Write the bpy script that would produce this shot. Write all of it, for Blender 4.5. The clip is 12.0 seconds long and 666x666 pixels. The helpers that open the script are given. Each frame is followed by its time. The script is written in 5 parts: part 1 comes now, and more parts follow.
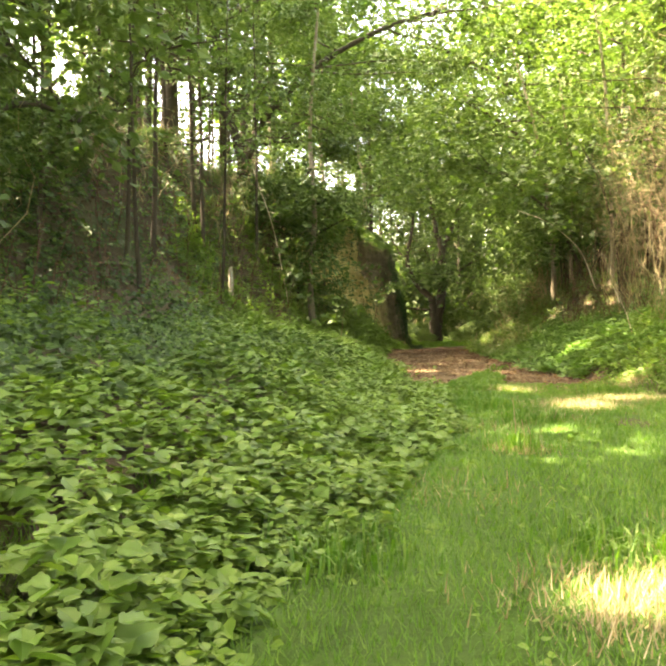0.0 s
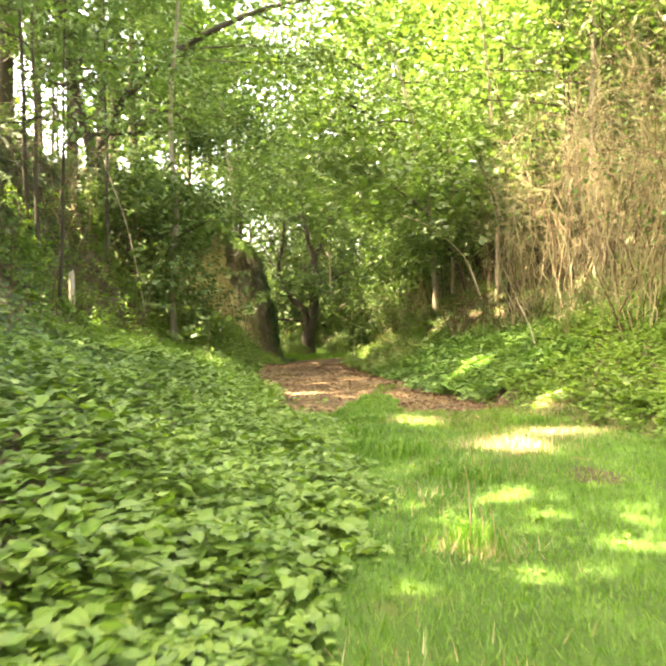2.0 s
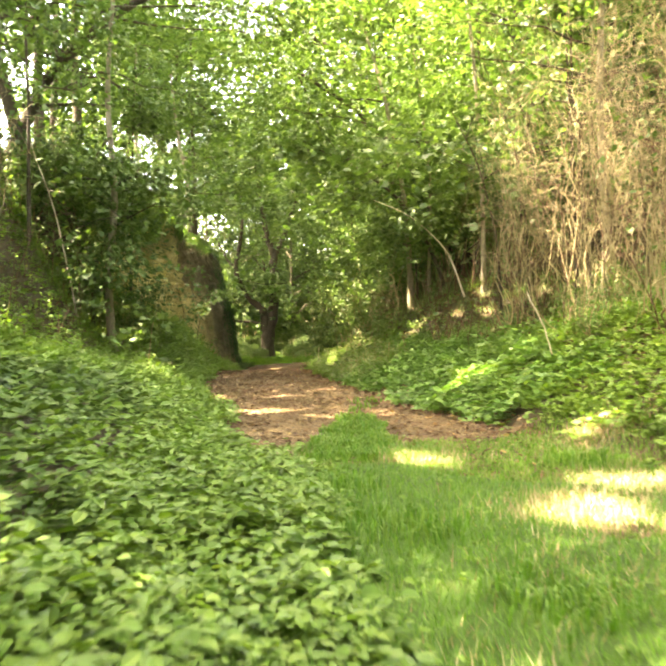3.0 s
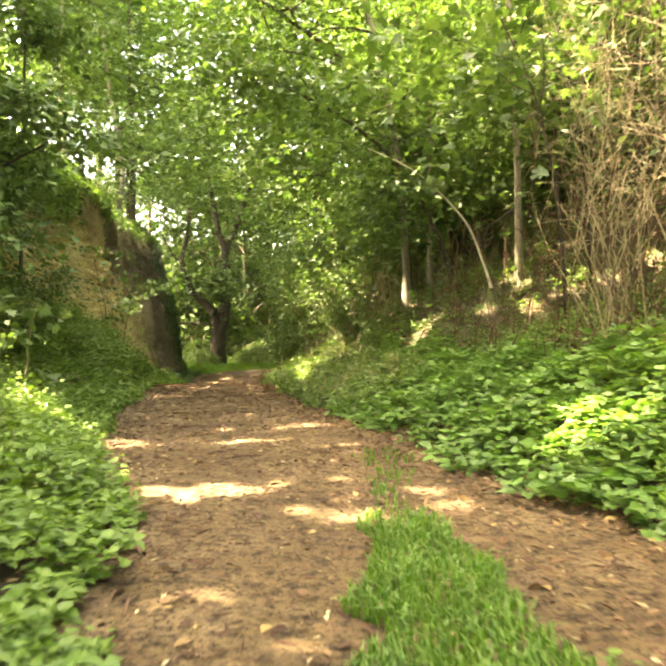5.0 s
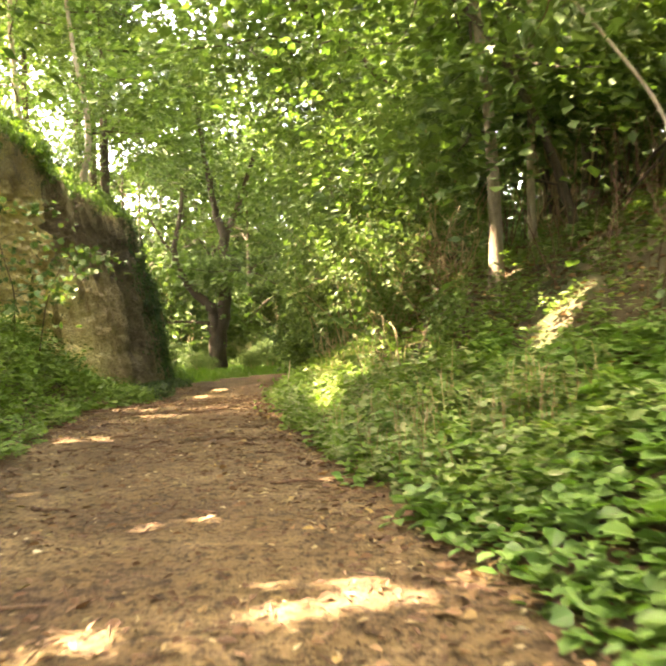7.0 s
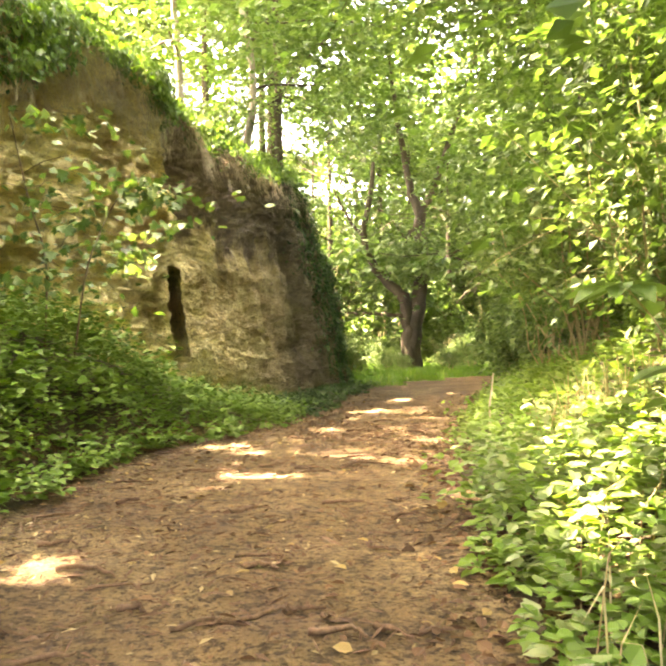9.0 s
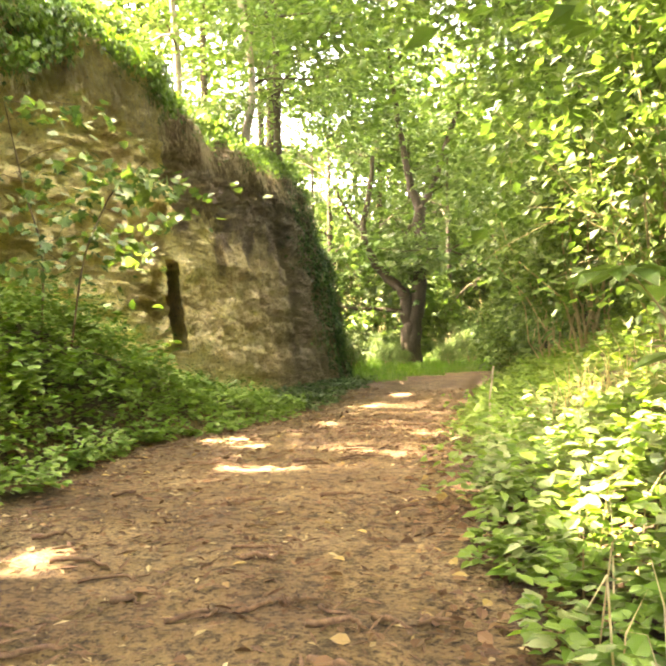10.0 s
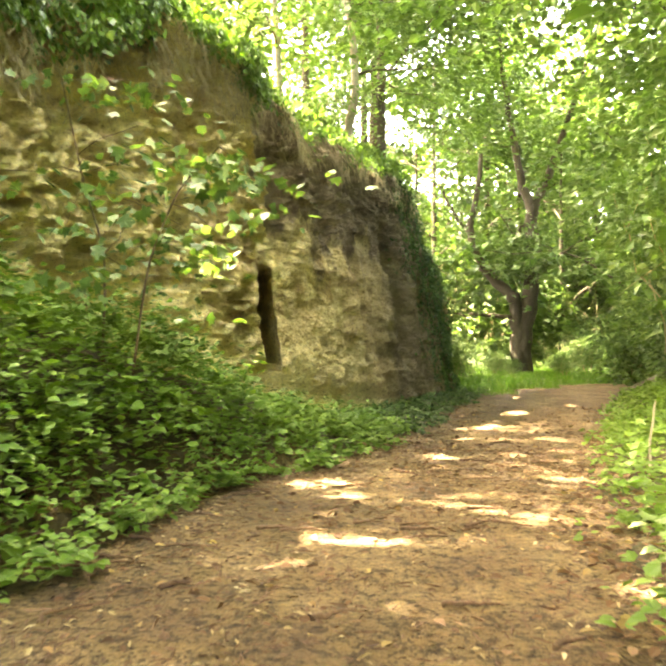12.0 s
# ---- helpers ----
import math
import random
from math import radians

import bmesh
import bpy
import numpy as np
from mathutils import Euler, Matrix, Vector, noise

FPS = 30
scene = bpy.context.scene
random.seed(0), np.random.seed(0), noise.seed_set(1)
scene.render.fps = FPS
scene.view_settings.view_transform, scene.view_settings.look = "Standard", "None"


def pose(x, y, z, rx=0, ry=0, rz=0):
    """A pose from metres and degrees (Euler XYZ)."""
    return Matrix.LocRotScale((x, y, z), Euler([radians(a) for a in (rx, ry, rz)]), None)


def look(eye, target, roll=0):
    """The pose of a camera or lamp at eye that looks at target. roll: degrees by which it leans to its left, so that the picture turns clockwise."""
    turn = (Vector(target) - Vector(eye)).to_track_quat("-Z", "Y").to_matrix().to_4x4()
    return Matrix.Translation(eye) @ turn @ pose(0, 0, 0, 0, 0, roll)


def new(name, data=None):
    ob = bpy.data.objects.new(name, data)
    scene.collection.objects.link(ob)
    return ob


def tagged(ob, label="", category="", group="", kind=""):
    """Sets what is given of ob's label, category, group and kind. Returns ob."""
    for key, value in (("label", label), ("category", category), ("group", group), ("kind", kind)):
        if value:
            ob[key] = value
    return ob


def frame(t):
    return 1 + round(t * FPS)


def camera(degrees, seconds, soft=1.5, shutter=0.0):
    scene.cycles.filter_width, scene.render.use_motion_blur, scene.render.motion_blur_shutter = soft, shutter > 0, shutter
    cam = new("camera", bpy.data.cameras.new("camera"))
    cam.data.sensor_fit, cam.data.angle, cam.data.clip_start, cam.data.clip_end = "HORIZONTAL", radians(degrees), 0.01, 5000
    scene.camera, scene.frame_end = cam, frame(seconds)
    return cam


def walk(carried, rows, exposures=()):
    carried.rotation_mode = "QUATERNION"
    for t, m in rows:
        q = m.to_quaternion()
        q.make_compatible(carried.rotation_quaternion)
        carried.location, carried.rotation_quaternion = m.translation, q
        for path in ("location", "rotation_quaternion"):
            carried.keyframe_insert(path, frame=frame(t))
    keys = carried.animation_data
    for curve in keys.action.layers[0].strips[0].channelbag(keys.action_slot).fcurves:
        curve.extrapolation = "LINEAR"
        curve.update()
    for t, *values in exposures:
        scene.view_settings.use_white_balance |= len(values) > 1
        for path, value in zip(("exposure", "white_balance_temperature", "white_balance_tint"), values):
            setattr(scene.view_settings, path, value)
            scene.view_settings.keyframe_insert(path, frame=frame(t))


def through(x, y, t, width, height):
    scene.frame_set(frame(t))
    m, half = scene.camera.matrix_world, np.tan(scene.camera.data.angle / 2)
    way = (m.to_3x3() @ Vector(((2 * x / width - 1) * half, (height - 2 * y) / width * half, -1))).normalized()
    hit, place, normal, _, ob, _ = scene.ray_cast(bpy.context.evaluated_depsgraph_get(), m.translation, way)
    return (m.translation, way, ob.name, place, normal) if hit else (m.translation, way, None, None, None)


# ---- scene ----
cam = camera(45.6, 12.0, soft=2.6, shutter=0.3)
PATH = [
    (0, (1.637, -6.008, 1.071), (1.204, -4.055, 1.047), -0.3),
    (0.5, (1.601, -5.911, 1.05), (1.133, -3.966, 1.03), 0.1),
    (1, (1.511, -5.409, 1.088), (1.137, -3.444, 1.073), 0.0),
    (1.5, (1.377, -4.566, 1.103), (1.193, -2.575, 1.099), -0.3),
    (2, (1.216, -3.536, 1.153), (1.107, -1.539, 1.153), -0.5),
    (2.5, (1.062, -2.24, 1.166), (1.054, -0.24, 1.168), -0.6),
    (3, (0.939, -0.706, 1.168), (0.933, 1.294, 1.173), -0.6),
    (3.2, (0.898, -0.019, 1.203), (0.924, 1.981, 1.205), -0.5),
    (5, (0.503, 5.209, 1.202), (0.618, 7.206, 1.214), -0.5),
    (5.5, (0.504, 6.99, 1.138), (0.618, 8.987, 1.152), -0.6),
    (6, (0.514, 8.848, 1.139), (0.624, 10.845, 1.153), -0.8),
    (6.5, (0.509, 10.718, 1.131), (0.62, 12.715, 1.144), -1.1),
    (6.7, (0.522, 11.421, 1.147), (0.631, 13.418, 1.158), -1.3),
    (8.3, (0.518, 16.84, 1.131), (0.253, 18.822, 1.149), -0.7),
    (8.5, (0.506, 17.352, 1.135), (0.162, 19.322, 1.15), -0.6),
    (9, (0.487, 18.352, 1.179), (0.063, 20.307, 1.185), -0.7),
    (9.5, (0.482, 18.451, 1.133), (0.058, 20.406, 1.132), -0.7),
    (10, (0.484, 18.416, 1.14), (0.06, 20.371, 1.136), -0.8),
    (10.5, (0.412, 18.696, 1.22), (-0.133, 20.62, 1.221), -0.5),
    (11, (0.337, 18.965, 1.285), (-0.322, 20.853, 1.291), -0.3),
    (11.5, (0.268, 19.193, 1.275), (-0.423, 21.07, 1.279), -0.2),
    (12, (0.022, 19.913, 1.319), (-0.646, 21.798, 1.323), -0.2),
]
EXPOSURE = [(0.0, 4.75, 9300, 20), (0.5, 5.15, 9300, 20), (1.2, 5.28, 9300, 18), (3.2, 5.25, 9300, 18), (4.8, 5.3, 9300, 20), (6.7, 5.45, 9300, 25), (8.3, 6.0, 9300, 28), (10.0, 6.25, 9300, 27), (12.0, 6.28, 9300, 17)]
walk(cam, [(t, look(eye, target, roll)) for t, eye, target, roll in PATH], EXPOSURE)

# ---- light ----
SUN_FROM = Vector((-0.56, 0.06, 1.0)).normalized()
world = bpy.data.worlds.new("sky")
scene.world = world
world.use_nodes = True
wn = world.node_tree.nodes
sky = wn.new("ShaderNodeTexSky")
sky.sky_type, sky.sun_disc = "NISHITA", False
sky.sun_elevation = math.asin(SUN_FROM.z)
sky.sun_rotation = math.atan2(SUN_FROM.x, SUN_FROM.y)
sky.dust_density, sky.ozone_density = 4.0, 0.6
wn["Background"].inputs["Strength"].default_value = 0.15
world.node_tree.links.new(sky.outputs["Color"], wn["Background"].inputs["Color"])
sun = new("sun", bpy.data.lights.new("sun", "SUN"))
sun.data.energy, sun.data.angle, sun.data.color = 3.1, radians(0.5), (1.0, 0.98, 0.95)
sun.matrix_world = look(SUN_FROM * 60, (0, 0, 0))

# ---- materials ----


def material(name):
    m = bpy.data.materials.new(name)
    m.use_nodes = True
    nt = m.node_tree
    return m, nt, nt.nodes["Principled BSDF"], nt.nodes["Material Output"]


def ramp(nt, fac, stops):
    n = nt.nodes.new("ShaderNodeValToRGB")
    while len(n.color_ramp.elements) < len(stops):
        n.color_ramp.elements.new(0.5)
    for e, (at, col) in zip(n.color_ramp.elements, stops):
        e.position, e.color = at, (*col, 1)
    nt.links.new(fac, n.inputs["Fac"])
    return n.outputs["Color"]


def noise_of(nt, scale, detail=4.0, rough=0.6, stretch=None):
    tc = nt.nodes.new("ShaderNodeNewGeometry").outputs["Position"]
    if stretch:
        mp = nt.nodes.new("ShaderNodeMapping")
        mp.inputs["Scale"].default_value = stretch
        nt.links.new(tc, mp.inputs["Vector"])
        tc = mp.outputs["Vector"]
    n = nt.nodes.new("ShaderNodeTexNoise")
    n.inputs["Scale"].default_value, n.inputs["Detail"].default_value, n.inputs["Roughness"].default_value = scale, detail, rough
    nt.links.new(tc, n.inputs["Vector"])
    return n.outputs["Fac"]


def mix_color(nt, fac, a, b):
    n = nt.nodes.new("ShaderNodeMix")
    n.data_type = "RGBA"
    for sock, v in (("Factor", fac), ("A", a), ("B", b)):
        target = [i for i in n.inputs if i.name == sock and (i.type == "RGBA" or sock == "Factor" and i.type == "VALUE")][0]
        if isinstance(v, (int, float)):
            target.default_value = v
        elif isinstance(v, tuple):
            target.default_value = (*v, 1)
        else:
            nt.links.new(v, target)
    return [o for o in n.outputs if o.type == "RGBA"][0]


def bump(nt, height, strength, distance, shader):
    b = nt.nodes.new("ShaderNodeBump")
    b.inputs["Strength"].default_value, b.inputs["Distance"].default_value = strength, distance
    nt.links.new(height, b.inputs["Height"])
    nt.links.new(b.outputs["Normal"], shader.inputs["Normal"])


def leaf_material(name, stops, through=0.45, glow=(1.5, 1.9, 0.5), rough=0.55):
    """Leaves: each its own tone, light shining through."""
    m, nt, p, out = material(name)
    geo = nt.nodes.new("ShaderNodeNewGeometry")
    col = ramp(nt, geo.outputs["Random Per Island"], stops)
    patchy = noise_of(nt, 0.55, 2.0)
    dark = mix_color(nt, 0.5, col, stops[0][1])
    col = mix_color(nt, ramp(nt, patchy, [(0.35, (0, 0, 0)), (0.65, (1, 1, 1))]), dark, col)
    nt.links.new(col, p.inputs["Base Color"])
    p.inputs["Roughness"].default_value = rough
    p.inputs["Specular IOR Level"].default_value = 0.32
    tr = nt.nodes.new("ShaderNodeBsdfTranslucent")
    mul = nt.nodes.new("ShaderNodeMix")
    mul.data_type, mul.blend_type = "RGBA", "MULTIPLY"
    ins = [i for i in mul.inputs if i.type == "RGBA"]
    mul.inputs[0].default_value = 1.0
    nt.links.new(col, ins[0])
    ins[1].default_value = (*glow, 1)
    nt.links.new([o for o in mul.outputs if o.type == "RGBA"][0], tr.inputs["Color"])
    mix = nt.nodes.new("ShaderNodeMixShader")
    mix.inputs[0].default_value = through
    nt.links.new(p.outputs[0], mix.inputs[1])
    nt.links.new(tr.outputs[0], mix.inputs[2])
    nt.links.new(mix.outputs[0], out.inputs["Surface"])
    return m


def rough_material(name, stops, scale, fine, strength=0.6, distance=0.02, stretch=None, rough=0.9):
    """Bark, soil, stone: two scales of tone and a relief."""
    m, nt, p, _ = material(name)
    big = noise_of(nt, scale, 5.0, 0.6, stretch)
    small = noise_of(nt, fine, 6.0, 0.7, stretch)
    col = ramp(nt, big, stops)
    grain = ramp(nt, small, [(0.3, (0.55, 0.55, 0.55)), (0.7, (1.25, 1.25, 1.25))])
    mul = nt.nodes.new("ShaderNodeMix")
    mul.data_type, mul.blend_type = "RGBA", "MULTIPLY"
    mul.inputs[0].default_value = 1.0
    ins = [i for i in mul.inputs if i.type == "RGBA"]
    nt.links.new(col, ins[0])
    nt.links.new(grain, ins[1])
    nt.links.new([o for o in mul.outputs if o.type == "RGBA"][0], p.inputs["Base Color"])
    p.inputs["Roughness"].default_value = rough
    p.inputs["Specular IOR Level"].default_value = 0.2
    bump(nt, small, strength, distance, p)
    return m


M_LEAF = leaf_material("canopy_leaf", [(0.0, (0.036, 0.072, 0.015)), (0.5, (0.067, 0.12, 0.025)), (1.0, (0.116, 0.176, 0.043))], 0.38, (1.03, 1.2, 0.62))
M_LEAF_LIGHT = leaf_material("young_leaf", [(0.0, (0.05, 0.098, 0.017)), (0.5, (0.089, 0.15, 0.033)), (1.0, (0.148, 0.206, 0.06))], 0.33, (1.0, 1.15, 0.65))
M_NETTLE = leaf_material("herb_leaf", [(0.0, (0.076, 0.15, 0.02)), (0.5, (0.106, 0.19, 0.027)), (1.0, (0.155, 0.238, 0.042))], 0.36, (1.1, 1.2, 0.55), 0.55)
M_SLOPE = leaf_material("ground_ivy_leaf", [(0.0, (0.06, 0.13, 0.024)), (0.5, (0.088, 0.175, 0.034)), (1.0, (0.128, 0.22, 0.05))], 0.35, (1.1, 1.4, 0.6), 0.5)
# Darker bramble leaf, with the shade of the bank's trees in its colour.
M_BRAMBLE_SHADE = leaf_material("shaded_bramble_leaf", [(0.0, (0.045, 0.095, 0.014)), (0.5, (0.072, 0.135, 0.021)), (1.0, (0.115, 0.18, 0.034))], 0.3, (1.1, 1.3, 0.6), 0.7)
# Herb leaf whose colour includes the whitish look of sunlight on it.
M_SUN_PALE = leaf_material("sun_pale_herb_leaf", [(0.0, (0.09, 0.15, 0.035)), (0.5, (0.15, 0.21, 0.065)), (1.0, (0.26, 0.29, 0.14))], 0.3, (1.1, 1.15, 0.75), 0.42)
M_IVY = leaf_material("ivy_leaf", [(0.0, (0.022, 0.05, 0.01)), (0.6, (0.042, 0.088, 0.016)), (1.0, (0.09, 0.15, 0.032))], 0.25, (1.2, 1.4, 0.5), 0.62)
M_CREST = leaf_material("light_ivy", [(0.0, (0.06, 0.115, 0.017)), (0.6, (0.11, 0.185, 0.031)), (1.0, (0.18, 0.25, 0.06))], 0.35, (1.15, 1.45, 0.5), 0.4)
M_GRASS = leaf_material("grass_blade", [(0.0, (0.05, 0.118, 0.012)), (0.6, (0.084, 0.175, 0.02)), (1.0, (0.17, 0.235, 0.06))], 0.42, (1.1, 1.5, 0.45))
M_DRY = leaf_material("dry_leaf", [(0.0, (0.05, 0.026, 0.011)), (0.55, (0.13, 0.07, 0.028)), (0.85, (0.22, 0.135, 0.058)), (1.0, (0.32, 0.24, 0.075))], 0.15, (1.0, 0.9, 0.7), 0.8)
M_STRAW = leaf_material("dry_grass", [(0.0, (0.19, 0.145, 0.065)), (0.6, (0.33, 0.265, 0.13)), (1.0, (0.48, 0.41, 0.24))], 0.2, (1, 0.95, 0.8), 0.8)
M_BARK = rough_material("dark_bark", [(0.3, (0.03, 0.025, 0.014)), (0.6, (0.062, 0.051, 0.028)), (0.8, (0.06, 0.085, 0.03))], 1.4, 22, 0.9, 0.03, (1, 1, 0.25))
M_BARK_LIGHT = rough_material("pale_bark", [(0.3, (0.125, 0.102, 0.06)), (0.6, (0.24, 0.21, 0.135)), (0.8, (0.16, 0.19, 0.085))], 2.0, 26, 0.7, 0.015, (1, 1, 0.3))
M_TWIG = rough_material("tan_twig", [(0.3, (0.185, 0.145, 0.066)), (0.7, (0.345, 0.295, 0.155))], 3.0, 40, 0.4, 0.005)
M_TWIG_DARK = rough_material("dark_twig", [(0.3, (0.06, 0.035, 0.018)), (0.7, (0.14, 0.085, 0.045))], 5.0, 40, 0.4, 0.005)
M_WOOD = rough_material("weathered_wood", [(0.3, (0.3, 0.25, 0.16)), (0.7, (0.5, 0.44, 0.32))], 4.0, 50, 0.6, 0.005, (1, 1, 0.15))
M_SOIL = rough_material("soil", [(0.3, (0.036, 0.029, 0.013)), (0.5, (0.066, 0.05, 0.022)), (0.65, (0.046, 0.06, 0.017))], 0.9, 14, 0.8, 0.05)
M_TURF = rough_material("turf", [(0.3, (0.034, 0.076, 0.009)), (0.62, (0.054, 0.118, 0.014)), (0.85, (0.11, 0.1, 0.03))], 1.1, 45, 0.9, 0.03)
M_PATH = rough_material("trodden_earth", [(0.25, (0.078, 0.05, 0.026)), (0.5, (0.135, 0.094, 0.038)), (0.75, (0.235, 0.172, 0.084))], 1.1, 38, 1.0, 0.03)
M_ROCK, nt, p, _ = material("sandstone")
col = ramp(nt, noise_of(nt, 0.6, 6.0, 0.62, (1, 1, 1.5)), [(0.3, (0.32, 0.235, 0.1)), (0.45, (0.48, 0.38, 0.165)), (0.62, (0.6, 0.495, 0.225)), (0.8, (0.47, 0.395, 0.18))])
streak = ramp(nt, noise_of(nt, 0.9, 6.0, 0.7, (1.0, 1.0, 0.6)), [(0.52, (1, 1, 1)), (0.66, (0.6, 0.54, 0.45))])
pits = ramp(nt, noise_of(nt, 7.0, 6.0, 0.7, (1, 1, 2.0)), [(0.34, (0.42, 0.38, 0.32)), (0.39, (0.95, 0.95, 0.95)), (0.65, (1.25, 1.22, 1.15))])
grit = ramp(nt, noise_of(nt, 17.0, 6.0, 0.72, (1, 1, 1.5)), [(0.36, (0.42, 0.39, 0.35)), (0.42, (1.0, 1.0, 1.0)), (0.7, (1.25, 1.25, 1.2))])
for layer in (streak, pits, grit):
    mul = nt.nodes.new("ShaderNodeMix")
    mul.data_type, mul.blend_type = "RGBA", "MULTIPLY"
    mul.inputs[0].default_value = 1.0
    ins = [i for i in mul.inputs if i.type == "RGBA"]
    nt.links.new(col, ins[0])
    nt.links.new(layer, ins[1])
    col = [o for o in mul.outputs if o.type == "RGBA"][0]
sep = nt.nodes.new("ShaderNodeSeparateXYZ")
nt.links.new(nt.nodes.new("ShaderNodeNewGeometry").outputs["Position"], sep.inputs[0])
ragged = nt.nodes.new("ShaderNodeMath")
ragged.operation = "MULTIPLY_ADD"
nt.links.new(noise_of(nt, 1.3, 6.0, 0.65, (1, 1, 0.35)), ragged.inputs[0])
ragged.inputs[1].default_value = 4.5
nt.links.new(sep.outputs["Z"], ragged.inputs[2])
layer = nt.nodes.new("ShaderNodeMapRange")
layer.inputs["From Min"].default_value, layer.inputs["From Max"].default_value = 8.9, 9.5
# Past y 31 the dark soil tone reaches lower and also carries gully shade.
dip = nt.nodes.new("ShaderNodeMapRange")
dip.inputs["From Min"].default_value, dip.inputs["From Max"].default_value = 31.0, 32.3
dip.inputs["To Max"].default_value = 3.9
nt.links.new(sep.outputs["Y"], dip.inputs["Value"])
band = nt.nodes.new("ShaderNodeMath")
nt.links.new(ragged.outputs[0], band.inputs[0])
nt.links.new(dip.outputs["Result"], band.inputs[1])
nt.links.new(band.outputs[0], layer.inputs["Value"])
topsoil_and_shade = ramp(nt, noise_of(nt, 6.0, 5.0, 0.7), [(0.3, (0.075, 0.055, 0.03)), (0.7, (0.22, 0.165, 0.085))])
col = mix_color(nt, layer.outputs["Result"], col, topsoil_and_shade)
# Overhang shade on the far face is put into its colour, deepening along y.
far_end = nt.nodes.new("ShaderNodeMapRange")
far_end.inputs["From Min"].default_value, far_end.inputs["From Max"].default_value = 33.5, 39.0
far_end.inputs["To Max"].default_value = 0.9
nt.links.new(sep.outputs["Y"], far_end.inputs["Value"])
end_shade = ramp(nt, noise_of(nt, 2.2, 6.0, 0.7), [(0.3, (0.05, 0.042, 0.024)), (0.55, (0.11, 0.092, 0.05)), (0.75, (0.2, 0.165, 0.085))])
col = mix_color(nt, far_end.outputs["Result"], col, end_shade)
nt.links.new(col, p.inputs["Base Color"])
p.inputs["Roughness"].default_value = 0.95
p.inputs["Specular IOR Level"].default_value = 0.15
bump(nt, noise_of(nt, 6.0, 8.0, 0.75, (1, 1, 1.9)), 1.0, 0.2, p)
nt = M_PATH.node_tree
p = nt.nodes["Principled BSDF"]
link = p.inputs["Base Color"].links[0]
col = link.from_socket
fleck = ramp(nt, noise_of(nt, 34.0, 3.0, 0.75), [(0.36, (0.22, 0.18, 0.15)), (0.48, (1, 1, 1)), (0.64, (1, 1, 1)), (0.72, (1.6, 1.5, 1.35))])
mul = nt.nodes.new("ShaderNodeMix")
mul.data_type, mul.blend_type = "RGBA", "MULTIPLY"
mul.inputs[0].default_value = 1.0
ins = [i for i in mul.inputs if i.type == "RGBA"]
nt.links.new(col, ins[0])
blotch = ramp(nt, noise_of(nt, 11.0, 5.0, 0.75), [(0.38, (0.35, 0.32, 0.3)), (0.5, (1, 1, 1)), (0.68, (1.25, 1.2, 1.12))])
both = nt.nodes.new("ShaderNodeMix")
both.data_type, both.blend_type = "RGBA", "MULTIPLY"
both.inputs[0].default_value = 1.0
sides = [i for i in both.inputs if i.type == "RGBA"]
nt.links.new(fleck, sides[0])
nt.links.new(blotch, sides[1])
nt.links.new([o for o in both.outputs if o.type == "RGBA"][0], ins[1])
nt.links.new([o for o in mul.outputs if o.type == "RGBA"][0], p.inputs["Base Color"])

# ---- shape of the land ----
EDGE_Y = [-30, -8, -4, 0, 4, 8, 11, 14, 17, 22, 25, 28, 30, 34, 45, 50, 56, 70]
EDGE_L = [1.0, 0.8, 0.62, 0.36, 0.05, -0.32, -0.85, -1.75, -2.3, -2.7, -3.2, -3.1, -2.95, -3.1, -3.6, -2.2, 1.5, 8.0]
EDGE_R = [6.0, 6.0, 5.6, 5.0, 4.2, 3.2, 2.4, 1.85, 1.4, 0.55, 0.15, -0.05, -0.1, -0.1, 0.0, 1.6, 5.0, 12.0]
BANK_Y = [-30, 0, 12, 18, 22, 24, 26.5, 28.5, 30, 32, 45, 70]
BANK_SLOPE = [0.34, 0.36, 0.4, 0.42, 0.9, 2.0, 1.7, 0.95, 0.55, 0.15, 0.1, 0.1]
BANK_TOP = [1.9, 1.8, 1.7, 1.7, 1.9, 1.95, 1.55, 1.05, 0.6, 0.22, 0.15, 0.2]
HILL_TOP = 5.9


def wave(x, y, s=1.0):
    """Soft unevenness, vectorised."""
    return (np.sin(1.3 * x * s + 0.7 * y * s + 1.1) + np.sin(-0.8 * x * s + 1.7 * y * s + 2.3) + np.sin(2.3 * x * s - 1.1 * y * s) * 0.6 + np.sin(0.37 * x * s + 2.9 * y * s + 0.5) * 0.5) / 3.1


def smooth(v, a, b):
    k = np.clip((v - a) / (b - a), 0, 1)
    return k * k * (3 - 2 * k)


def edge_left(y):
    return np.interp(y, EDGE_Y, EDGE_L)


def edge_right(y):
    return np.interp(y, EDGE_Y, EDGE_R)


def track(y):
    """The middle of the bare wheel track in the turf."""
    return np.interp(y, [-3, 1, 3, 4.5, 9], [3.1, 3.0, 2.95, 2.6, 2.3])


def carpet_edge(y):
    """How far the low herbs creep out over the turf."""
    return np.interp(y, [-8, -4, -1, 0.3, 3, 5.6, 7, 9], [0.8, 0.82, 0.92, 1.2, 1.1, 0.8, 0.1, -0.5])


